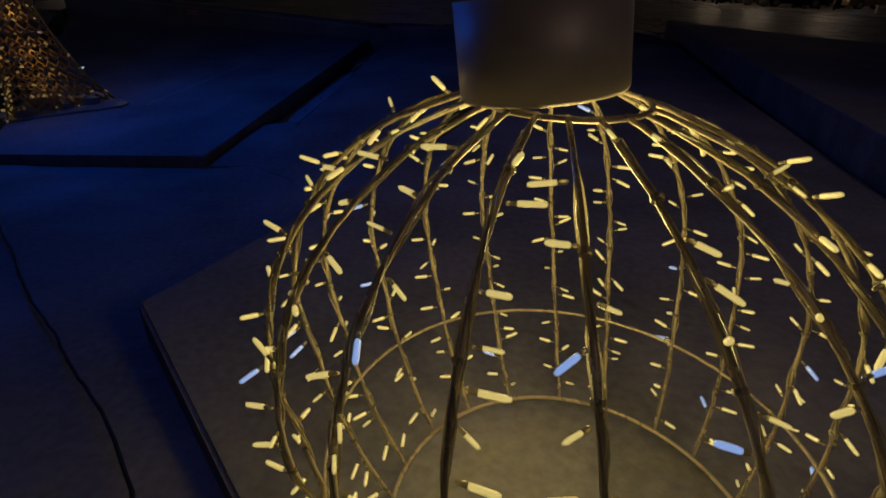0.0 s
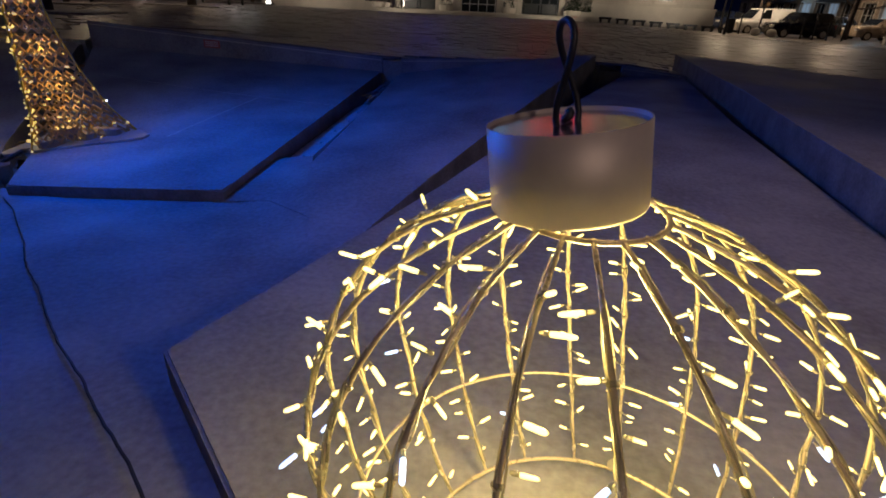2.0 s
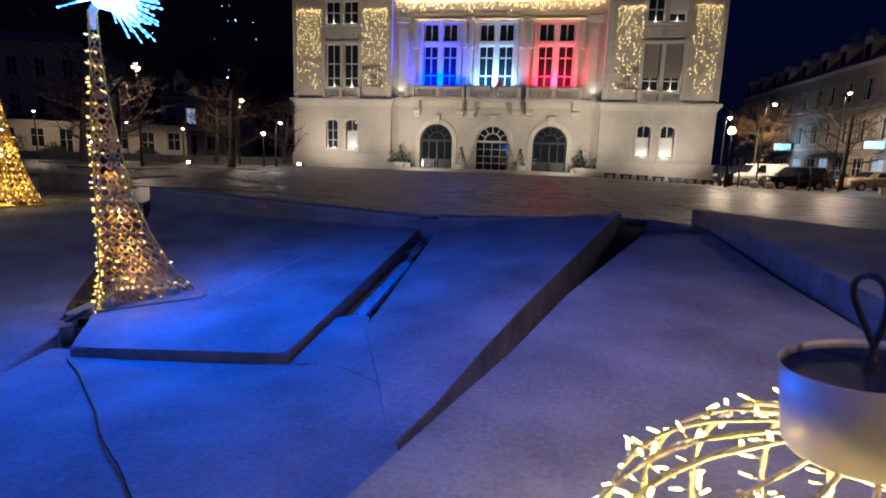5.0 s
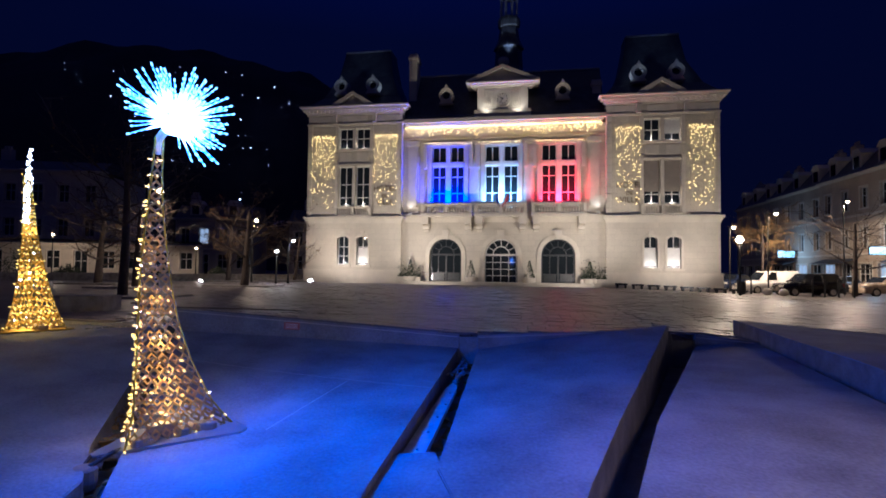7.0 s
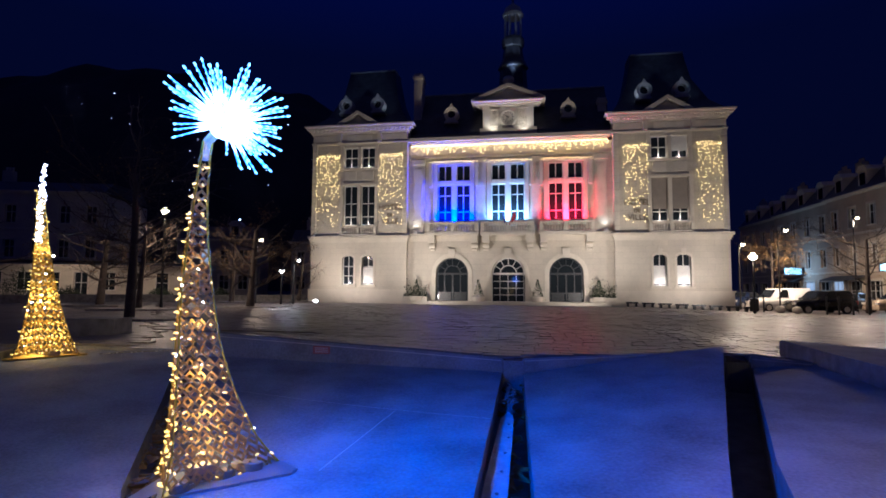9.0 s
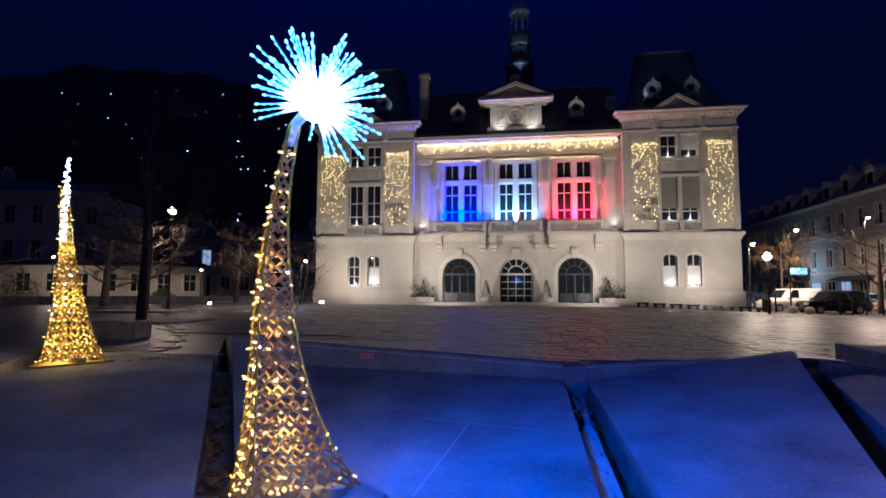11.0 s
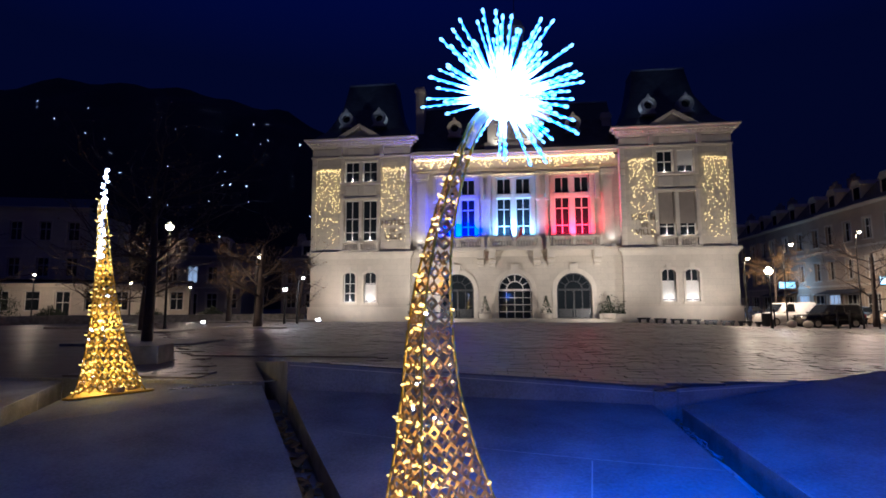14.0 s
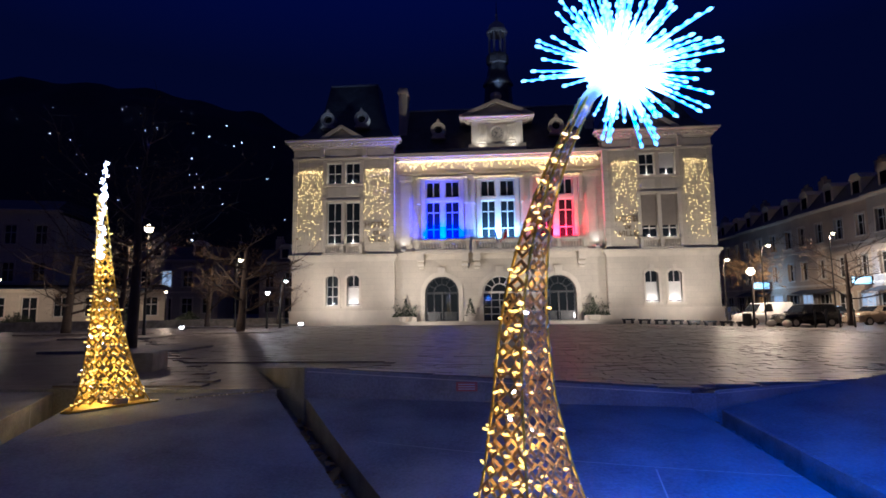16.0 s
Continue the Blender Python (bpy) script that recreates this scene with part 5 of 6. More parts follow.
# thin saw-cut joints on the slabs, as shallow pale strips of filler
def joint(p, q, zf, w=0.012):
    b = bmesh.new()
    n = 12
    d = Vector((q[0] - p[0], q[1] - p[1], 0))
    s = Vector((-d.y, d.x, 0)).normalized() * w / 2
    prev = None
    for i in range(n + 1):
        x, y = p[0] + d.x * i / n, p[1] + d.y * i / n
        z = zf(x, y) + 0.004
        pair = (b.verts.new((x + s.x, y + s.y, z)), b.verts.new((x - s.x, y - s.y, z)))
        if prev:
            b.faces.new((prev[0], pair[0], pair[1], prev[1]))
        prev = pair
    tagged(part("joint_filler", b, M_STONE2, None), "thin pale joint line across a concrete slab", "joint", "slab joints", "structure")


joint((-5.85, 8.72), (-1.98, 7.75), slab_z)
joint((-3.1, 7.98), (-3.35, 6.4), slab_z)
# pale tide lines along the basin walls
for p, q in (((-6.98, 10.055, 0.50), (-2.0, 10.083, 0.205)), ((-1.65, 10.112, 0.205), (0.22, 10.688, 0.262)), ((1.99, 11.365, 0.165), (3.1, 11.885, 0.035))):
    b = bmesh.new()
    u = Vector(q) - Vector(p)
    out = Vector((u.y, -u.x, 0)).normalized()
    ring = [Vector(p) + out * o + Vector((0, 0, h)) for o, h in ((0.0, 0.0), (0.006, 0.001), (0.006, 0.011), (0.0, 0.012))]
    va, vb = [b.verts.new(c) for c in ring], [b.verts.new(c + u) for c in ring]
    for i in range(4):
        b.faces.new((va[i], va[(i + 1) % 4], vb[(i + 1) % 4], vb[i]))
    b.faces.new(va[::-1])
    b.faces.new(vb)
    tagged(part("joint_filler", b, M_STONE2, None), "thin pale tide line along the basin wall", "joint", "slab joints", "structure")
# notice plate on the upright face of the basin
t = thing("notice_plate", "small red and white notice plate on the basin wall", "sign", at=pose(-4.84, 10.074, 0.305, 0, 0, -0.4))
part("plate", box(bmesh.new(), -0.14, 0.14, -0.02, -0.008, -0.06, 0.06), material("red_plate", (0.55, 0.16, 0.14), 0.5, vary=0.1), t)
for z in (-0.03, 0.0, 0.03):
    part("text_bar", box(bmesh.new(), -0.11, 0.11, -0.024, -0.021, z - 0.006, z + 0.006), M_WHITE, t)

# stone block on the square beside the far tower
b = bmesh.new()
box(b, -0.5, 0.5, -0.4, 0.4, 0, 0.42)
bmesh.ops.bevel(b, geom=list(b.edges), offset=0.02, segments=2, affect="EDGES")
tagged(part("stone_block", b, M_SLAB_SIDE, None, at=pose(-11.4, 12.9, 0.14, 0, 0, 12)), "square concrete seat block on the wet square", "block")


# ---- street furniture and traffic ----
def street_lamp(x, y, h, arm, warm=True, power=0, glow=0.16, label="slim dark street lamp with a lit head"):
    t = thing("street_lamp", label, "street lamp", "street lamps", at=pose(x, y, plaza_z(x, y)))
    b = bmesh.new()
    tube(b, [(0, 0, 0), (0, 0, 0.6), (0, 0, h - 0.1)], [0.09, 0.06, 0.04], 8)
    if arm:
        tube(b, [(0, 0, h - 0.6), (arm * 0.3, 0, h - 0.15), (arm, 0, h + 0.05)], [0.04, 0.035, 0.03], 6)
    part("pole", b, M_IRON, t)
    b = bmesh.new()
    lathe(b, [(0.06, 0.10), (0.20, 0.08), (0.24, 0.0), (0.22, -0.02)], 12, pose(arm, 0, h))
    part("head", b, M_IRON, t)
    b = bmesh.new()
    bmesh.ops.create_icosphere(b, subdivisions=2, radius=glow, matrix=pose(arm, 0, h - 0.06))
    part("globe", b, M_STREET if warm else M_STREETW, t, "glowing globe")
    if power:
        lamp("street_lamp_light", "SPOT", pose(x + arm, y, plaza_z(x, y) + h - 0.36), power, (1.0, 0.68, 0.36) if warm else (1.0, 0.86, 0.64), 0.15, 178, 0.12)


street_lamp(-20.4, 26.7, 5.15, 0, True, 700, 0.2)
street_lamp(-22.1, 39.3, 4.85, 0.3, True, 300, 0.18)
street_lamp(-18.4, 36.0, 2.35, 0, False, 120, 0.15)
street_lamp(-17.7, 36.4, 3.1, 0.35, False, 60, 0.11)
street_lamp(11.93, 37.0, 3.55, 0, True, 260, 0.24)
street_lamp(17.2, 46.0, 6.3, 0.6, True, 1300, 0.16)
street_lamp(22.9, 46.8, 7.3, 0.3, True, 1600, 0.14)
street_lamp(15.0, 47.6, 5.3, 0.3, True, 1000, 0.16)
street_lamp(-44.0, 43.2, 4.0, 0, True, 300, 0.13)
street_lamp(-36.6, 45.3, 3.3, 0, True, 260, 0.13)
street_lamp(-31.2, 45.6, 2.9, 0, True, 220, 0.12)


def ground_spot(x, y, s, aim):
    t = thing("ground_floodlight", "low floodlight box standing on the paving", "lamp", "ground floodlights", at=pose(x, y, plaza_z(x, y)))
    b = bmesh.new()
    box(b, -s, s, -s * 0.6, s * 0.6, 0.05, s * 1.5)
    box(b, -s * 0.5, s * 0.5, -s * 0.3, s * 0.3, 0, 0.05)
    part("housing", b, M_IRON, t)
    part("lens", box(bmesh.new(), -s * 0.85, s * 0.85, -s * 0.6 - 0.015, -s * 0.6 - 0.003, 0.1, s * 1.4), M_STREETW, t)


ground_spot(-23.4, 35.0, 0.16, 0)
ground_spot(-17.55, 40.0, 0.19, 0)

# low dark seats in front of the far wing
for i in range(8):
    t = thing("low_bench", "low dark bench block beside the wing wall", "bench", "low benches", at=pose(5.6 + 1.12 * i, 41.6, plaza_z(5.6 + 1.12 * i, 41.6)))
    b = bmesh.new()
    box(b, -0.4, 0.4, -0.2, 0.2, 0.22, 0.34)
    box(b, -0.34, -0.22, -0.16, 0.16, 0, 0.22)
    box(b, 0.22, 0.34, -0.16, 0.16, 0, 0.22)
    part("seat", b, M_IRON, t)


def car(x, y, turn, paint, kind="hatch", label="parked car"):
    """A parked car lofted from cross sections, with wheels, windows and lamps."""
    L, W, H = {"hatch": (4.1, 1.76, 1.5), "suv": (4.4, 1.82, 1.66), "van": (4.4, 1.84, 1.85)}[kind]
    t = thing(kind == "van" and "van" or "car", label, kind == "van" and "van" or "car", "parked vehicles", at=pose(x, y, plaza_z(x, y), 0, 0, turn))
    low = [(-0.5, 0.42), (-0.49, 0.72), (-0.42, 0.92), (-0.2, 1.0), (0.2, 1.02), (0.44, 1.0), (0.495, 0.8), (0.5, 0.42)]
    b = bmesh.new()
    rings = []
    for u, z in low:
        w = W / 2 * (1.0 if abs(u) < 0.45 else 0.86)
        rings.append([b.verts.new(p) for p in ((u * L, -w, 0.25), (u * L, -w, z * 0.7), (u * L, -w * 0.93, z), (u * L, w * 0.93, z), (u * L, w, z * 0.7), (u * L, w, 0.25))])
    for r, s in zip(rings, rings[1:]):
        for i in range(6):
            b.faces.new((r[i], r[(i + 1) % 6], s[(i + 1) % 6], s[i]))
    b.faces.new(rings[0][::-1])
    b.faces.new(rings[-1])
    # cabin
    top = {"hatch": [(-0.2, 1.0, 0), (-0.04, H, 1), (0.3, H, 1), (0.46, 1.0, 0)], "suv": [(-0.2, 1.0, 0), (-0.06, H, 1), (0.4, H, 1), (0.48, 1.0, 0)],
           "van": [(-0.27, 1.0, 0), (-0.12, H * 0.97, 1), (0.46, H, 1), (0.495, 0.95, 0)]}[kind]
    rings = []
    for u, z, up in top:
        w = W / 2 * (0.78 if up else 0.92)
        rings.append([b.verts.new((u * L, -w, z - 0.02)), b.verts.new((u * L, w, z - 0.02))])
    for r, s in zip(rings, rings[1:]):
        b.faces.new((r[0], r[1], s[1], s[0]))
    for k in (0, 1):
        b.faces.new([r[k] for r in rings])
    bmesh.ops.bevel(b, geom=list(b.edges), offset=0.035, segments=2, affect="EDGES")
    part("body", b, paint, t, smooth=True)
    # windows just proud of the cabin
    wl, wh = W / 2 * 0.92, W / 2 * 0.78
    for s in (-1, 1):
        spans = [(0.24, 0.5), (0.53, 0.9)] if kind != "van" else [(0.18, 0.42)]
        for a, c in spans:
            b = bmesh.new()
            q = []
            for uu, v in ((a, 0.12), (c, 0.12), (c - 0.02, 0.84), (a + 0.1 if a < 0.3 else a, 0.84)):
                x0, x1 = top[0][0] + (top[3][0] - top[0][0]) * uu, top[1][0] + (top[2][0] - top[1][0]) * max(0, (uu - 0.18) / 0.72)
                px = (x0 * (1 - v) + x1 * v) * L
                z = 1.0 + (H - 1.0) * v
                yy = wl + (wh - wl) * v + 0.012
                q.append(b.verts.new((px, s * yy, z)))
            b.faces.new(q)
            g = bmesh.ops.extrude_face_region(b, geom=list(b.faces))
            for v in g["geom"]:
                if isinstance(v, bmesh.types.BMVert):
                    v.co.y += s * 0.006
            part("side_window", b, M_GLASS, t)
    for a, c in ((0, 1), (3, 2)):
        b = bmesh.new()
        if kind == "van" and a == 3:
            continue
        sgn = -1 if a == 0 else 1
        q = []
        for v, w in ((0.12, -0.82), (0.12, 0.82), (0.88, 0.72), (0.88, -0.72)):
            px = (top[a][0] * (1 - v) + top[c][0] * v) * L + sgn * 0.02
            q.append(b.verts.new((px, w * W / 2, top[a][1] + (top[c][1] - top[a][1]) * v)))
        b.faces.new(q)
        g = bmesh.ops.extrude_face_region(b, geom=list(b.faces))
        for v in g["geom"]:
            if isinstance(v, bmesh.types.BMVert):
                v.co.x += sgn * 0.006
        part("windscreen", b, M_GLASS, t)
    for u in (-0.31, 0.30):
        for s in (-1, 1):
            b = bmesh.new()
            lathe(b, [(0.2, -0.1), (0.31, -0.1), (0.33, -0.06), (0.33, 0.06), (0.31, 0.1), (0.2, 0.1)], 18, pose(u * L, s * (W / 2 - 0.09), 0.33, 90))
            wheel = part("wheel", b, M_BLACK, t)
            b = bmesh.new()
            lathe(b, [(0.05, 0.0), (0.205, 0.0), (0.205, 0.02), (0.05, 0.03)], 12, pose(u * L, s * (W / 2 + 0.012), 0.33, 90 * s))
            part("rim", b, M_STEEL, wheel)
    for s in (-1, 1):
        part("headlight", box(bmesh.new(), -0.497 * L - 0.015, -0.47 * L, s * 0.62 - 0.14, s * 0.62 + 0.14, 0.66, 0.80), M_WHITE, t)
        part("tail_light", box(bmesh.new(), 0.485 * L, 0.5 * L + 0.01, s * 0.7 - 0.08, s * 0.7 + 0.08, 0.7, 0.95), material("tail_lens", (0.35, 0.02, 0.02), 0.3, vary=0), t)
    for s in (-1, 1):
        part("mirror", box(bmesh.new(), -0.17 * L, -0.13 * L, s * (W / 2 + 0.09) - 0.08, s * (W / 2 + 0.09) + 0.08, 1.0, 1.13), paint, t)
    return t


P_BLACK = material("black_car_paint", (0.012, 0.012, 0.014), 0.2, vary=0.1, scale=2, bump=0)
P_WHITE = material("white_car_paint", (0.78, 0.78, 0.76), 0.3, vary=0.05, scale=2, bump=0)
P_BLUE = material("dark_blue_car_paint", (0.02, 0.03, 0.07), 0.22, vary=0.1, scale=2, bump=0)
P_TAN = material("champagne_car_paint", (0.45, 0.36, 0.26), 0.28, 0.3, vary=0.08, scale=2, bump=0)
P_GREY = material("dark_grey_car_paint", (0.05, 0.05, 0.055), 0.25, vary=0.1, scale=2, bump=0)
car(17.7, 47.4, 10, P_WHITE, "van", "white panel van parked at the edge of the square")
car(18.9, 44.0, 8, P_BLACK, "suv", "black car parked at the edge of the square")
car(17.0, 53.0, 40, P_BLUE, "hatch", "dark blue car parked beside the town hall wing")
car(24.0, 54.5, 20, P_WHITE, "suv", "white estate car parked behind the van")
car(23.2, 49.0, 14, P_GREY, "hatch", "dark grey car parked before the shops")
car(25.0, 45.8, 10, P_TAN, "hatch", "champagne coloured car parked before the shops")

for x, y in ((15.5, 42.0), (16.5, 41.9)):
    b = bmesh.new()
    lathe(b, [(0.12, 0), (0.24, 0.07), (0.31, 0.22), (0.27, 0.38), (0.14, 0.48), (0.02, 0.50)], 18)
    tagged(part("stone_bollard", b, M_STONE2, None, smooth=True, at=pose(x, y, plaza_z(x, y))), "pale round stone bollard at the square's edge", "bollard", "stone bollards")
for x, y in ((14.6, 42.4), (18.2, 41.6), (18.9, 41.5), (19.7, 41.4), (20.6, 41.3)):
    b = bmesh.new()
    lathe(b, [(0.07, 0), (0.055, 0.1), (0.05, 1.15), (0.07, 1.18), (0.05, 1.25), (0.01, 1.27)], 10)
    tagged(part("post", b, M_IRON, None, at=pose(x, y, plaza_z(x, y))), "slim dark metal post at the parking edge", "post", "metal posts")
t = thing("litter_bin", "dark slatted litter bin beside a street lamp", "bin", at=pose(13.6, 41.4, plaza_z(13.6, 41.4)))
b = bmesh.new()
for i in range(14):
    a = i * math.tau / 14
    box(b, -0.045, 0.045, 0.25, 0.28, 0.08, 0.85, pose(0, 0, 0, 0, 0, math.degrees(a)))
lathe(b, [(0.25, 0.05), (0.25, 0.82), (0.29, 0.86), (0.29, 0.9), (0.2, 0.9)], 14)
part("drum", b, M_IRON, t)
for i in range(2):
    t = thing("white_bench", "white flat bench under the bare tree", "bench", "white benches", at=pose(22.6 + 1.7 * i, 39.4 - 0.4 * i, plaza_z(22.6, 39.4), 0, 0, -8))
    part("seat", box(bmesh.new(), -0.6, 0.6, -0.2, 0.2, 0.42, 0.48), M_WHITE, t)
    for s in (-1, 1):
        part("leg", box(bmesh.new(), s * 0.5 - 0.04, s * 0.5 + 0.04, -0.18, 0.18, 0, 0.42), M_WHITE, t)


# ---- trees ----
def tree(x, y, h, trunk, spread, seed, leaves=0, first=0.35, label="bare plane tree with thin twigs", lean=0.05, pit=True):
    t = thing("tree", label, "tree", "trees on the square", at=pose(x, y, plaza_z(x, y)))
    rr = random.Random(seed)
    b = bmesh.new()
    tips = []

    def grow(p, d, length, r, level, bm_):
        n = 5 if level else 8
        pts, q, dd = [p], p.copy(), d.copy()
        for i in range(n):
            dd = (dd + Vector((rr.gauss(0, 0.13), rr.gauss(0, 0.13), rr.gauss(0.03, 0.09))) * (0.12 if level == 0 else 1.2)).normalized()
            q = q + dd * length / n
            pts.append(q.copy())
        radii = [max(r * (1 - (0.55 if level == 0 else 0.75) * i / n), 0.004) for i in range(n + 1)]
        tube(bm_, pts, radii, 8 if level == 0 else (5 if level == 1 else 3), cap=level == 0)
        return pts, radii

    pts, radii = grow(Vector((0, 0, 0)), Vector((lean, 0, 1)).normalized(), h * 0.62, trunk, 0, b)
    part("trunk", b, M_BARK, t, smooth=True)
    b = bmesh.new()
    limbs = []
    for k in range(11):
        i = first + (1 - first) * k / 10
        p = pts[min(int(i * 8), 8)]
        a = k * 2.4 + rr.uniform(-0.4, 0.4)
        d = Vector((math.cos(a), math.sin(a), rr.uniform(0.1, 0.55))).normalized()
        lp, lr = grow(p, d, spread * rr.uniform(0.6, 1.0), trunk * 0.36 * (1.1 - i * 0.6), 1, b)
        limbs.append(lp)
        for j in range(7):
            q = lp[1 + j % 5]
            d2 = (d + Vector((rr.gauss(0, 0.8), rr.gauss(0, 0.8), rr.gauss(0.25, 0.5)))).normalized()
            sp, sr = grow(q, d2, spread * rr.uniform(0.25, 0.5), trunk * 0.11, 2, b)
            for m in range(5):
                d3 = (d2 + Vector((rr.gauss(0, 0.9), rr.gauss(0, 0.9), rr.gauss(0.1, 0.6)))).normalized()
                tw, _ = grow(sp[1 + m % 5], d3, spread * rr.uniform(0.1, 0.24), 0.010, 3, b)
                tips.append(tw)
    part("crown", b, M_BARK, t)
    if leaves:
        b = bmesh.new()
        for i in range(leaves):
            tw = rr.choice(tips)
            p = tw[rr.randrange(1, 6)] + Vector((rr.gauss(0, 0.08), rr.gauss(0, 0.08), rr.gauss(-0.04, 0.06)))
            u = Vector((rr.gauss(0, 1), rr.gauss(0, 1), rr.gauss(0, 1))).normalized() * rr.uniform(0.025, 0.05)
            v = u.orthogonal() * 0.7
            b.faces.new([b.verts.new(p + s) for s in (u, v, -u, -v)])
        part("leaves", b, M_LEAFDRY, t, "few dry brown leaves")
    if pit:
        q = bmesh.new()
        box(q, -2.0, 2.0, -1.1, 1.1, -0.05, 0.07)
        bmesh.ops.bevel(q, geom=list(q.edges), offset=0.02, segments=1, affect="EDGES")
        tagged(part("tree_pit_border", q, M_SLAB_SIDE, None, at=pose(x, y, plaza_z(x, y), 0, 0, 4)), "low dark stone border round a tree", "border", "tree pits", "structure")


tree(-17.4, 30.2, 7.2, 0.24, 3.2, 1, 900, 0.36, "bare plane tree with some brown leaves")
tree(-15.2, 18.3, 8.2, 0.17, 3.4, 2, 200, 0.50, "tall bare plane tree with a thick grey trunk", 0.0)
tree(-20.8, 25.6, 6.6, 0.15, 3.2, 3, 200, 0.42, lean=0.0)
tree(-27.0, 30.0, 6.8, 0.24, 3.6, 4, 500, 0.36)
tree(-31.0, 24.0, 6.8, 0.26, 4.0, 5, 300, 0.3, pit=False)
tree(-24.5, 40.0, 7.5, 0.2, 3.2, 6, 500, 0.36)
tree(22.2, 44.2, 8.6, 0.20, 4.4, 7, 900, 0.40, "bare tree with a few dry leaves lit by a street lamp", 0.02, False)
tree(18.6, 50.5, 9.0, 0.11, 2.8, 8, 5200, 0.62, "tree with golden leaves lit by a street lamp", 0.0, False)
tree(-21.0, 44.5, 6.5, 0.16, 2.8, 9, 600, 0.36, "bare tree beside the town hall wing", 0.1)

# shrubs before the left houses
for k, (x, y, w, h) in enumerate(((-46.5, 42.5, 3.2, 2.8), (-42.0, 43.0, 2.4, 1.2), (-36, 47, 2.2, 1.2), (-30.5, 48, 2.4, 1.1))):
    t = thing("shrub", "dark leafless shrub before the houses", "shrub", "shrubs", at=pose(x, y, 0.1))
    b = bmesh.new()
    rr = random.Random(k)
    for i in range(900):
        a, e = rr.random() * math.tau, rr.random() ** 0.7
        p = Vector((w * 0.5 * e * math.cos(a) * rr.random() ** 0.3, w * 0.5 * e * math.sin(a), h * rr.random() * (1.1 - 0.6 * e)))
        d = Vector((rr.gauss(0, 1), rr.gauss(0, 1), rr.gauss(0.5, 0.7))).normalized() * 0.28
        s = d.orthogonal().normalized() * 0.03
        b.faces.new([b.verts.new(q) for q in (p - s, p + s, p + d)])
    part("foliage", b, M_HEDGE, t)

# long low wall and kerb round the far side of the square
for p, q, hgt in (((-44.0, 27.0), (-31.0, 40.0), 0.5), ((-31.0, 40.0), (-21.5, 47.0), 0.45)):
    d = Vector((q[0] - p[0], q[1] - p[1], 0))
    b = bmesh.new()
    box(b, 0, d.length, -0.3, 0.3, -0.1, hgt)
    box(b, -0.02, d.length + 0.02, -0.36, 0.36, hgt, hgt + 0.09)
    tagged(part("low_wall", b, M_SLAB_SIDE, None, at=pose(p[0], p[1], 0.1, 0, 0, math.degrees(math.atan2(d.y, d.x)))), "long low stone wall along the square", "wall", "low walls", "structure")


